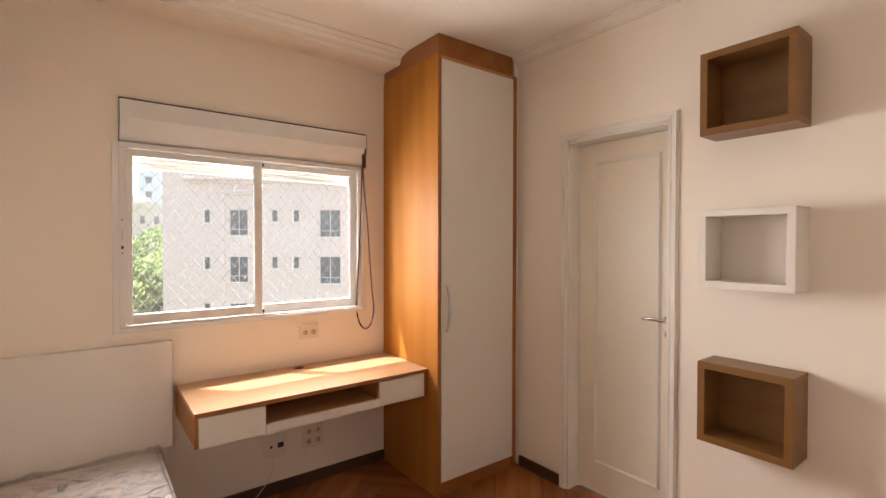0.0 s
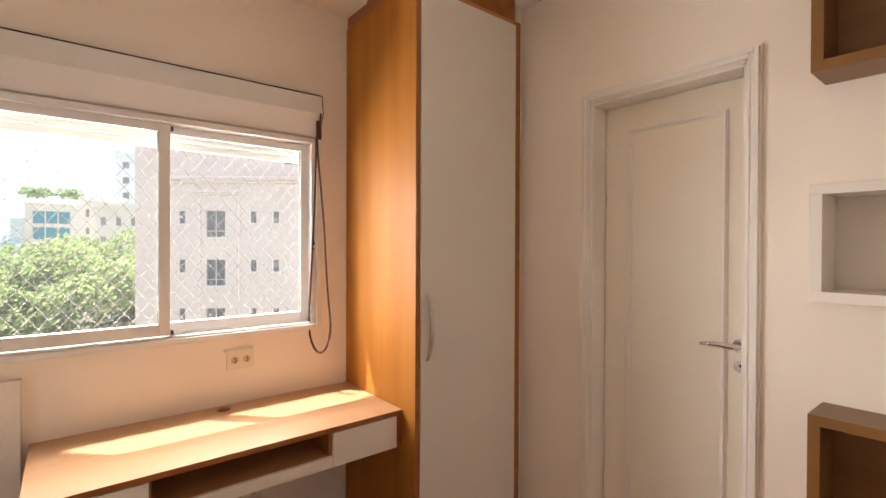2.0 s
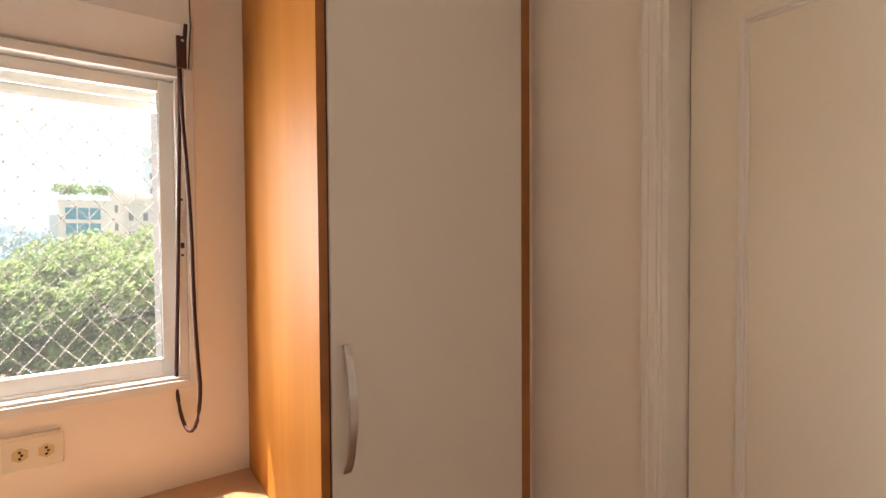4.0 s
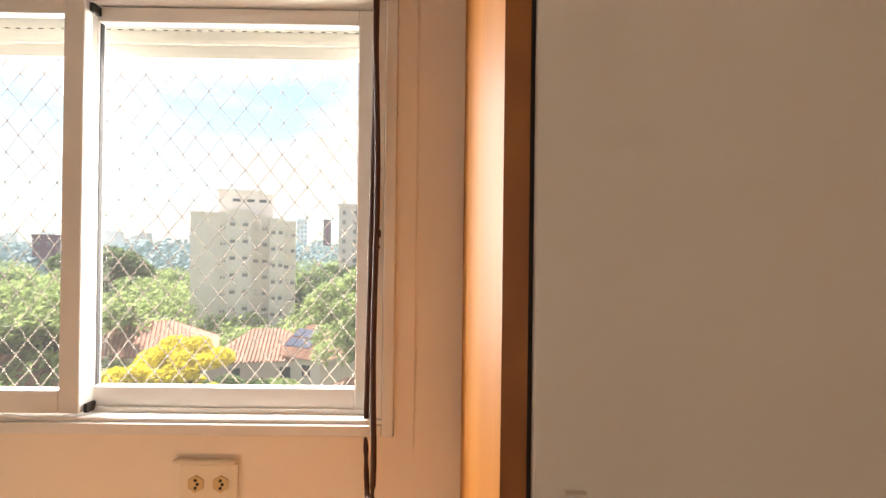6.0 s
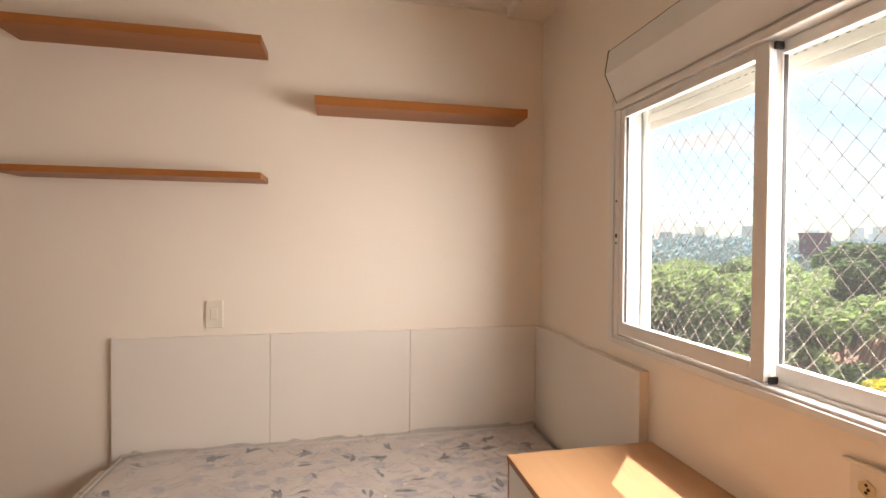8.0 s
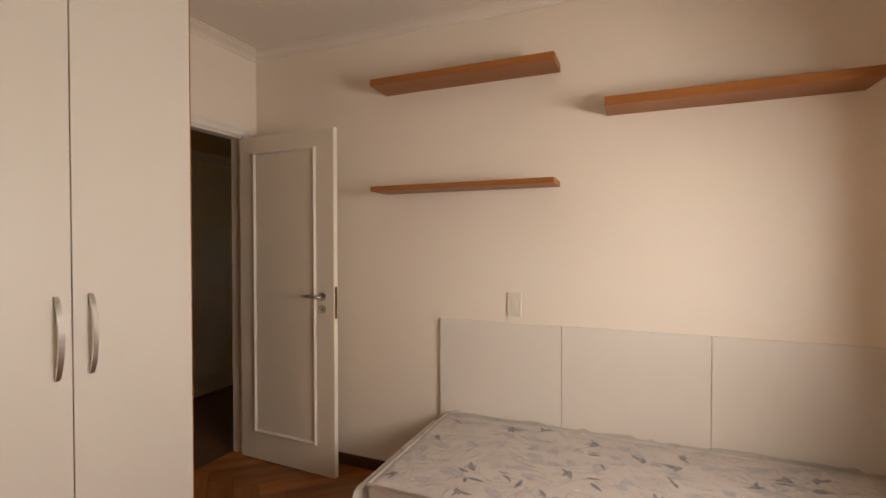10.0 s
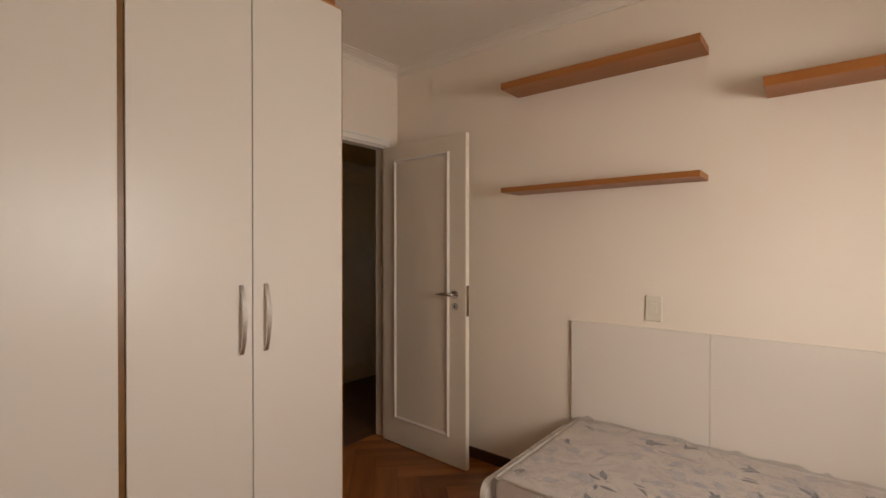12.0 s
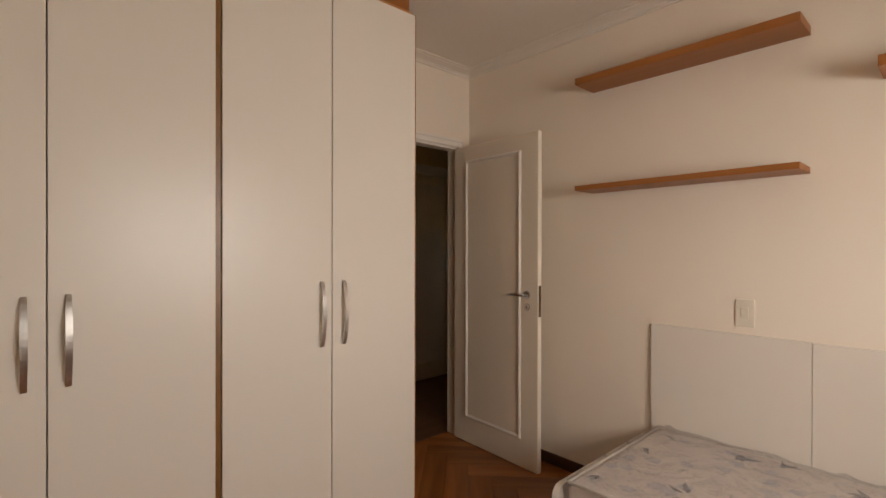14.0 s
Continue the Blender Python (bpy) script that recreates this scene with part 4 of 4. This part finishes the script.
part("ledge", box(-14.2, PD - 0.22, 4.60, -11.3, PD, 4.72, 0.02, 1, box(-14.1, PD - 0.14, 4.48, -11.4, PD, 4.60, 0.02, 1)), PINK, pink, "short ledge over a window bay")
for x in (-14.05, -11.72):
    part("pilaster", box(x, PD - 0.10, GZ, x + 0.22, PD, 4.48, 0.01, 1), PINK, pink)
for fl_ in range(-5, 1):
    z = 3.55 + 2.98 * fl_
    part("string_course", box(-17.75, PD - 0.025, z + 0.05, 2.0, PD - 0.001, z + 0.075), PINK, pink)
for kd, x0, z0, x1, z1 in ops:
    w = part("window", box(x0, PD + 0.12, z0, x1, PD + 0.15, z1), GLASSD, pink)
    t = 0.045
    bm = box(x0, PD + 0.08, z0, x0 + t, PD + 0.119, z1)
    box(x1 - t, PD + 0.08, z0, x1, PD + 0.119, z1, bm=bm)
    box(x0 + t, PD + 0.08, z0, x1 - t, PD + 0.119, z0 + t, bm=bm)
    box(x0 + t, PD + 0.08, z1 - t, x1 - t, PD + 0.119, z1, bm=bm)
    if kd == "big":
        box((x0 + x1) / 2 - 0.025, PD + 0.08, z0 + t, (x0 + x1) / 2 + 0.025, PD + 0.119, z1 - t, bm=bm)
        box(x0 + t, PD + 0.085, z0 + 0.38, x1 - t, PD + 0.119, z0 + 0.42, bm=bm)
    part("frame", bm, GREYB if kd == "big" else CREAM, w)
    part("sill", box(x0 - 0.08, PD - 0.06, z0 - 0.07, x1 + 0.08, PD, z0 - 0.001), CREAM, w)
part("window", box(-8.8, PD + 0.12, 6.4, 1.0, PD + 0.15, 7.6), GLASSD, pink, "long terrace glazing")

# the cream tower
cream = thing("apartment_tower", (0, 0, 0), "tall cream apartment tower in stepped blocks with many small windows", "building",
              turn=facing(polar(-22.0, 84), -22.0))
blocks = ((-8.8, -3.6, 6.9, 0.0), (-3.6, 0.2, 7.4, -1.2), (0.2, 3.0, 6.9, 0.8), (3.0, 5.3, 6.2, -0.8), (5.3, 7.3, 5.9, 0.6))
for k, (a, b, top, y) in enumerate(blocks):
    ops2 = []
    n = 2 if b - a > 3.5 else 2
    for fl_ in range(8):
        z = top - 2.2 - fl_ * 2.75
        if k == 0:
            ops2 += [(b - 0.9, z, b - 0.6, z + 0.6), (b - 0.4, z, b - 0.15, z + 0.6)]
        else:
            for q in range(n):
                c = a + (q + 0.5) * (b - a) / n
                hw = 0.42 if k in (1, 2) else 0.34
                ops2.append((c - hw, z - 0.15, c + hw, z + 0.85))
    bm = bmesh.new()
    wall_with(bm, a, b, GZ, top, y, ops2, 0.3)
    box(a, y + 0.32, GZ, b, y + 14, top, bm=bm)
    for xx in (a, b):
        bm.faces.new([bm.verts.new(p) for p in ((xx, y, GZ), (xx, y, top), (xx, y + 0.4, top), (xx, y + 0.4, GZ))])
    box(a - 0.1, y - 0.15, top, b + 0.1, y + 14.1, top + 0.35, bm=bm)
    part("block", bm, CREAM, cream)
    for o in ops2:
        w = part("window", box(o[0], y + 0.2, o[1], o[2], y + 0.24, o[3]), GLASSL, cream)
        shut = (int(o[0] * 7) + int(o[1] * 3)) % 4 == 0
        part("blind", box(o[0], y + 0.12, o[1] + (o[3] - o[1]) * (0.06 if shut else 0.55), o[2], y + 0.19, o[3]), SLAT, w)
        if k in (2, 4):
            part("window_ledge", box(o[0] - 0.15, y - 0.45, o[1] - 0.42, o[2] + 0.15, y - 0.001, o[1] - 0.30), CREAM, cream)
part("roof_block", box(-5.0, 3, 6.9, 3.6, 12, 10.9, bm=box(-5.3, 2.7, 10.9, 2.0, 12.3, 11.4)), CREAM, cream)
for x in (-2.8, -0.6, 1.4):
    part("roof_window", box(x, 2.95, 9.4, x + 1.2, 3.02, 9.9), GLASSD, cream)


def tower(az0, az1, dist, top, mat, label, rows=0, floors=12, glass=GLASSL, storey=3.0):
    az = (az0 + az1) / 2
    hw = dist * math.tan(radians((az1 - az0) / 2))
    t = thing("distant_building", (0, 0, 0), label, "building", turn=facing(polar(az, dist), az))
    part("wall", box(-hw, 0, GZ, hw, hw * 1.5, top), mat, t)
    part("parapet", box(-hw - 0.3, -0.3, top, hw + 0.3, hw * 1.5, top + 0.8), mat, t)
    for q in range(rows):
        for fl_ in range(floors):
            c = -hw + (q + 0.5) * 2 * hw / rows
            z = top - 2.6 - fl_ * storey
            part("window", box(c - 0.32 * hw / rows, -0.06, z, c + 0.32 * hw / rows, 0.02, z + storey * 0.42), glass, t)
    return t


tower(-12.2, -9.7, 150, 15.0, GREYB, "plain grey tower with rows of narrow windows", 2, 11)
tower(-9.7, -8.2, 152, 23.8, GREYB, "tall grey stair tower", 1, 14)
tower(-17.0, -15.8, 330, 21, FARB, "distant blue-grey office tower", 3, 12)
tower(-14.0, -13.1, 360, 23, TERRA, "distant dark glass tower", 2, 8)
tower(-16.3, -12.2, 260, 2.4, CREAM, "distant low white office block", 4, 3)
tower(-40.9, -38.5, 190, 4.2, TERRA, "distant purple-brown building block", 3, 5)
tower(-49.9, -49.0, 400, 12.8, CREAM, "slim pale tower far across the park")
def leaf_cloud(rng, blobs, per, size, bm=None):
    """Small crossed leaf clumps spread over uneven blobs (x, y, z, rx, rz)."""
    vs, fs = [], []
    for bx_, by, bz, r, rz in blobs:
        for k in range(per):
            th, ph = rng.uniform(0, 2 * math.pi), math.acos(rng.uniform(-0.35, 1))
            rr = r * rng.uniform(0.72, 1.05)
            c = Vector((bx_ + rr * math.sin(ph) * math.cos(th), by + rr * math.sin(ph) * math.sin(th), bz + rz * (rr / r) * math.cos(ph)))
            n = Vector((rng.gauss(0, 1), rng.gauss(0, 1), rng.gauss(0.8, 1))).normalized()
            u = n.orthogonal().normalized()
            w = n.cross(u)
            s = size * rng.uniform(0.5, 1.4)
            i = len(vs)
            vs.extend((c + u * s, c + w * s * 0.55 + n * s * 0.25, c - u * s * 0.9, c - w * s * 0.55 + n * s * 0.2))
            fs.append((i, i + 1, i + 2, i + 3))
    me = bpy.data.meshes.new("crown")
    me.from_pydata([tuple(v) for v in vs], [], fs)
    return me


bandb = thing("banded_building", (0, 0, 0), "concrete building with three turquoise window bands and plants on the roof", "building", turn=facing(polar(-1.4, 110), -1.4))
part("wall", box(-4.1, 0, GZ, 4.1, 12, 8.5), CREAM, bandb)
for k in range(5):
    part("window_band", box(-3.2, -0.06, 5.2 - k * 2.9, 2.4, 0.03, 7.4 - k * 2.9), BLUEP, bandb, "turquoise glass band")
part("parapet", box(-4.3, -0.2, 8.5, 4.3, 0.3, 8.9, 0.05, 1), CREAM, bandb)
for k in range(4):
    part("mullion", box(-3.2 + k * 1.8, -0.16, 5.2 - 4 * 2.9, -3.02 + k * 1.8, -0.07, 7.4), CREAM, bandb)
for sx in (-2.6, 2.2):
    shrub = leaf_cloud(random.Random(int(sx * 10)), [(sx + q * 1.0, 1.6, 10.2 + 0.5 * (q % 2), 1.4, 1.2) for q in range(-1, 2)], 260, 0.26)
    shrub.materials.append(LEAF)
    sh = new("roof_plants", shrub)
    sh.parent = bandb
tower(0.6, 4.0, 95, 8.5, CREAM, "pale stepped apartment block", 4, 6)
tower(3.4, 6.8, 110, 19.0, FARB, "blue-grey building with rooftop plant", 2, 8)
tower(1.6, 5.4, 88, 7.0, CREAM, "low cream block beside the green trees", 3, 4)

rng = random.Random(11)
far = bmesh.new()
for k in range(420):
    az, dist = rng.uniform(-66, 16), rng.uniform(700, 2200)
    w, h = rng.uniform(12, 34), rng.uniform(6, 30) if rng.random() < 0.8 else rng.uniform(30, 62)
    p = polar(az, dist)
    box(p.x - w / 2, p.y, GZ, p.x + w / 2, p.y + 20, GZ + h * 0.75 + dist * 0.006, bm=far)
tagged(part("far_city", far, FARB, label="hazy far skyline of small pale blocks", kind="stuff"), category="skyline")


def tree(az, dist, top, radius, mat, label, seed, n=16, per=260, size=0.28, squash=0.6):
    r = random.Random(seed)
    at = polar(az, dist)
    base = GZ + 0.0
    t = thing("tree", (at.x, at.y, base), label, "tree")
    cz = top - radius * squash
    limbs = tube([(at.x, at.y, base), (at.x + 0.2, at.y, (base + cz) / 2 - 1), (at.x, at.y + 0.2, cz - radius * 0.2)], [0.45, 0.32, 0.18], 8)
    blobs = []
    for k in range(n):
        a, q = r.uniform(0, 2 * math.pi), math.sqrt(r.uniform(0.02, 1))
        rb = radius * r.uniform(0.26, 0.42)
        x, y = at.x + math.cos(a) * q * radius * 0.78, at.y + math.sin(a) * q * radius * 0.78
        z = top - rb * 0.8 - radius * squash * (q ** 2) * 0.75 + r.uniform(-0.4, 0.1) - (radius * r.uniform(0.5, 1.0) if k % 3 == 2 else 0)
        blobs.append((x, y, z, rb, rb * 0.75))
        tube([(at.x, at.y, cz - radius * 0.5), ((at.x + x) / 2, (at.y + y) / 2, (cz + z) / 2 - radius * 0.15), (x, y, z)], [0.16, 0.10, 0.04], 5, limbs)
    part("trunk", limbs, BARK, t)
    me = leaf_cloud(r, blobs, per, size)
    me.transform(Matrix.Translation((-at.x, -at.y, -base)))
    me.materials.append(mat)
    c = new("crown", me)
    c.parent = t
    return t


# the wide crown before the pink house, the belt of park trees, the yellow blossom
tree(4.5, 44, 3.9, 7.5, LEAF, "big light-green feathery tree behind the pink building", 1, 30, 620, 0.24)
tree(-3.2, 42, 2.0, 6.6, LEAF, "light-green feathery tree beside the banded building", 2, 24, 520, 0.22)
tree(-8.6, 40, 0.0, 4.6, LEAF, "light-green street tree below the window", 3, 18, 420, 0.22)
tree(-11.6, 56, -2.0, 5.0, LEAF, "green street tree before the grey tower", 4, 16, 300, 0.28)
tree(-14.8, 100, -3.0, 8.0, LEAFD, "dark green park tree among the houses below the window", 5, 16, 300, 0.4)
tree(-28.0, 39, -4.8, 3.4, LEAFY, "bright yellow flowering tree among the houses below the window", 6, 18, 520, 0.16)
tree(-32.5, 38, -6.1, 2.7, LEAFY, "bright yellow flowering tree among the houses below the window", 7, 14, 420, 0.16)
tree(-19.5, 41, -8.8, 3.0, LEAF, "small green garden tree among the houses below the window", 8, 12, 360, 0.18)
tree(-12.5, 38, -9.5, 2.4, LEAF, "small green garden tree among the houses below the window", 9, 12, 300, 0.18)
tree(-36.0, 70, 2.2, 5.5, LEAFD, "tall dark green tree among the houses below the window", 10, 18, 380, 0.34)
rng = random.Random(21)
for k in range(10):
    az = -63 + k * 2.9 + rng.uniform(-1, 1)
    d_ = rng.uniform(50, 64)
    tree(az, d_, -0.8 - (0.0 if az < -42 else 1.6) + rng.uniform(-0.6, 0.6), rng.uniform(5.5, 7.5), LEAF, "broad green park tree among the houses below the window", 30 + k, 15, 300, 0.34)
for k in range(14):
    az = -64 + k * 4.6 + rng.uniform(-1.5, 1.5)
    tree(az, rng.uniform(110, 150), -3.4 + rng.uniform(-1, 1.2), rng.uniform(8, 11), LEAFD, "dark green park tree among the houses below the window", 60 + k, 12, 240, 0.6)
for k in range(9):
    tree(-60 + k * 5.0 + rng.uniform(-1.5, 1.5), rng.uniform(36, 44), -8.6 + rng.uniform(-1.0, 0.6) + (2.2 if k < 4 else 0), rng.uniform(3.4, 4.6), LEAF if k < 4 else LEAFD, "green garden tree among the houses below the window", 90 + k, 12, 320, 0.22)
belt = random.Random(31)
blobs = []
for k in range(420):
    p = polar(belt.uniform(-68, -2), belt.uniform(170, 620))
    rb = belt.uniform(9, 18)
    blobs.append((p.x, p.y, GZ + rb * 0.5 + 2.5, rb, rb * 0.55))
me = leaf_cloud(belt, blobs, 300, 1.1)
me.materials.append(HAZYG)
wood_far = tagged(new("far_woods", me), "far belt of woods, tinted pale blue-green as haze", "trees", kind="stuff")


low = random.Random(41)
blobs = []
for k in range(330):
    az, dist = low.uniform(-70, -3), 55 + 110 * low.random() ** 1.2
    p = polar(az, dist)
    rb = low.uniform(3.0, 5.5)
    blobs.append((p.x, p.y, -9.6 + (dist - 55) * 0.030 + low.uniform(-1.5, 1.2) - (3.2 if -30 < az < -15 and dist < 95 else 0), rb, rb * 0.7))
me = leaf_cloud(low, blobs, 230, 0.42)
me.materials.append(LEAF)
canopy = tagged(new("tree_canopy", me), "uneven canopy of smaller green trees between the houses", "trees", kind="stuff")


def house(az, dist, turn, w, d, eave, ridge, mat, label, solar=False):
    at = polar(az, dist)
    h = thing("house", (0, 0, 0), label, "house", turn=Matrix.Translation((at.x, at.y, 0)) @ Matrix.Rotation(radians(turn), 4, "Z"))
    part("wall", box(-w / 2, -d / 2, GZ, w / 2, d / 2, eave), mat, h)
    bm = bmesh.new()
    o = 0.4
    c = [bm.verts.new(p) for p in ((-w / 2 - o, -d / 2 - o, eave), (w / 2 + o, -d / 2 - o, eave), (w / 2 + o, d / 2 + o, eave), (-w / 2 - o, d / 2 + o, eave))]
    r0, r1 = bm.verts.new((-w / 2 + d / 2.2, 0, ridge)), bm.verts.new((w / 2 - d / 2.2, 0, ridge))
    for f in ((c[0], c[1], r1, r0), (c[1], c[2], r1), (c[2], c[3], r0, r1), (c[3], c[0], r0), (c[3], c[2], c[1], c[0])):
        bm.faces.new(f)
    roof = part("roof", bm, TILE, h)
    # rows of barrel tiles down the front and back slopes
    tl = bmesh.new()
    n = int((w + 2 * o) / 0.34)
    for sgn in (-1, 1):
        for k in range(n):
            x = -w / 2 - o + (k + 0.5) * (w + 2 * o) / n
            lim = min(1.0, (w / 2 + o - abs(x)) / (d / 2.2 + o))
            y0, z0 = sgn * (d / 2 + o), eave + 0.05
            y1, z1 = y0 + (0 - y0) * lim, eave + (ridge - eave) * lim + 0.05
            tube([(x, y0, z0), (x, y1, z1)], 0.11, 6, tl)
    part("tiles", tl, TILE, h, "rows of clay barrel tiles", kind="stuff")
    for x in (-w / 4, w / 4):
        wn_ = part("window", box(x - 0.5, -d / 2 - 0.03, eave - 1.7, x + 0.5, -d / 2 + 0.02, eave - 0.6), GLASSD, h)
        part("frame", box(x - 0.6, -d / 2 - 0.05, eave - 1.8, x + 0.6, -d / 2 - 0.031, eave - 1.7, bm=box(x - 0.6, -d / 2 - 0.05, eave - 0.6, x + 0.6, -d / 2 - 0.031, eave - 0.5)), CREAM, wn_)
    if solar:
        for i in range(3):
            for j in range(2):
                f0, f1 = 0.25 + j * 0.3, 0.5 + j * 0.3
                x0 = -1.6 + i * 1.1
                ya, yb = -(d / 2 + o) * (1 - f0), -(d / 2 + o) * (1 - f1)
                za, zb2 = eave + (ridge - eave) * f0 + 0.2, eave + (ridge - eave) * f1 + 0.2
                b2 = bmesh.new()
                lo = [b2.verts.new(p) for p in ((x0, ya, za), (x0 + 1.0, ya, za), (x0 + 1.0, yb, zb2), (x0, yb, zb2))]
                hi = [b2.verts.new(v.co + Vector((0, 0, 0.05))) for v in lo]
                b2.faces.new(hi)
                for q in range(4):
                    b2.faces.new((lo[q], lo[(q + 1) % 4], hi[(q + 1) % 4], hi[q]))
                part("solar_panel", b2, SOLAR, roof)
    return h


house(-31.5, 52, 25, 11, 8, -8.0, -5.6, CREAM, "low house with a clay tile roof and pale gable wall")
house(-20.0, 50, 10, 9, 7, -9.0, -6.6, PINK, "salmon-walled house with a clay tile roof")
house(-14.6, 48, -30, 7, 6, -8.6, -6.2, CREAM, "pale house with a tile roof carrying solar panels", True)
house(-8.0, 52, 5, 8, 7, -9.4, -7.2, CREAM, "pale house with a red tile roof")
house(-9.5, 38, -8, 6, 4.5, -10.4, -8.9, CREAM, "lean-to house with a pinkish tile roof")
house(-52.0, 36, 30, 7, 6, -10.8, -8.8, CREAM, "low house under trees with a clay tile roof")
house(-42.0, 52, -10, 9, 7, -9.8, -7.6, CREAM, "low house with a clay tile roof among trees")
for az, d_ in ((-14.0, 35), (-11.2, 35.5)):
    at = polar(az, d_)
    tk = thing("water_tank", (at.x, at.y, -10.6), "round bright blue plastic water tank with a lid", "water tank", "roof water tanks")
    part("tank", disc((at.x, at.y, -10.2), (0, 0, 1), 0.62, 0.8, 24, bevel=0.05), TANK, tk, "", True)
    part("lid", disc((at.x, at.y, -9.74), (0, 0, 1), 0.70, 0.12, 24, bevel=0.04), TANK, tk, "", True)
    part("stand", box(at.x - 1.3, at.y - 1.2, GZ, at.x + 1.3, at.y + 1.2, -10.6), CREAM, tk)

# ---- parquet pieces ----
PW, PL = 0.14, 0.70


def plank(name, l, w, cut=None):
    """One board with eased edges; cut is its place in the room, to trim it at the walls."""
    bm = box(-l / 2, -w / 2, -0.020, l / 2, w / 2, 0.0)
    es = [e for e in bm.edges if e.verts[0].co.z > -0.001 and e.verts[1].co.z > -0.001]
    bmesh.ops.bevel(bm, geom=es, offset=0.0008, segments=1, affect="EDGES")
    if cut:
        back = cut.inverted()
        for co, no in (((0, 0, 0), (-1, 0, 0)), ((EX + 0.1, 0, 0), (1, 0, 0)), ((0, -TS + 0.001, 0), (0, -1, 0)), ((0, WY, 0), (0, 1, 0))):
            geom = bm.verts[:] + bm.edges[:] + bm.faces[:]
            bmesh.ops.bisect_plane(bm, geom=geom, plane_co=back @ Vector(co), plane_no=(back.to_3x3() @ Vector(no)).normalized(), clear_outer=True)
    if not bm.faces:
        bm.free()
        return None
    me = bpy.data.meshes.new(name)
    bm.to_mesh(me)
    bm.free()
    me.materials.append(FLOORW)
    return me


shared = plank("plank", PL - 0.0010, PW - 0.0010)
for a in range(-10, 20):
    for b in range(-40, 45):
        for crosswise in (0, 1):
            if crosswise:
                u, v = (a * 10 + b - 1) * PW + PW / 2, b * PW + PL / 2
            else:
                u, v = (a * 10 + b) * PW + PL / 2, b * PW + PW / 2
            q = Matrix.Rotation(radians(45), 4, "Z") @ Vector((u, v, 0))
            x, y = q.x + 1.5, q.y + 0.5
            if not (-0.4 < x < EX + 0.5 and -0.5 < y < WY + 0.4):
                continue
            m = Matrix.Translation((x, y, 0)) @ Matrix.Rotation(radians(45 + 90 * crosswise), 4, "Z")
            me = shared if 0.38 < x < EX - 0.28 and 0.30 < y < WY - 0.38 else plank("plank", PL - 0.0010, PW - 0.0010, m)
            if me:
                ob = new("plank", me)
                ob.parent = floor
                ob.matrix_world = m
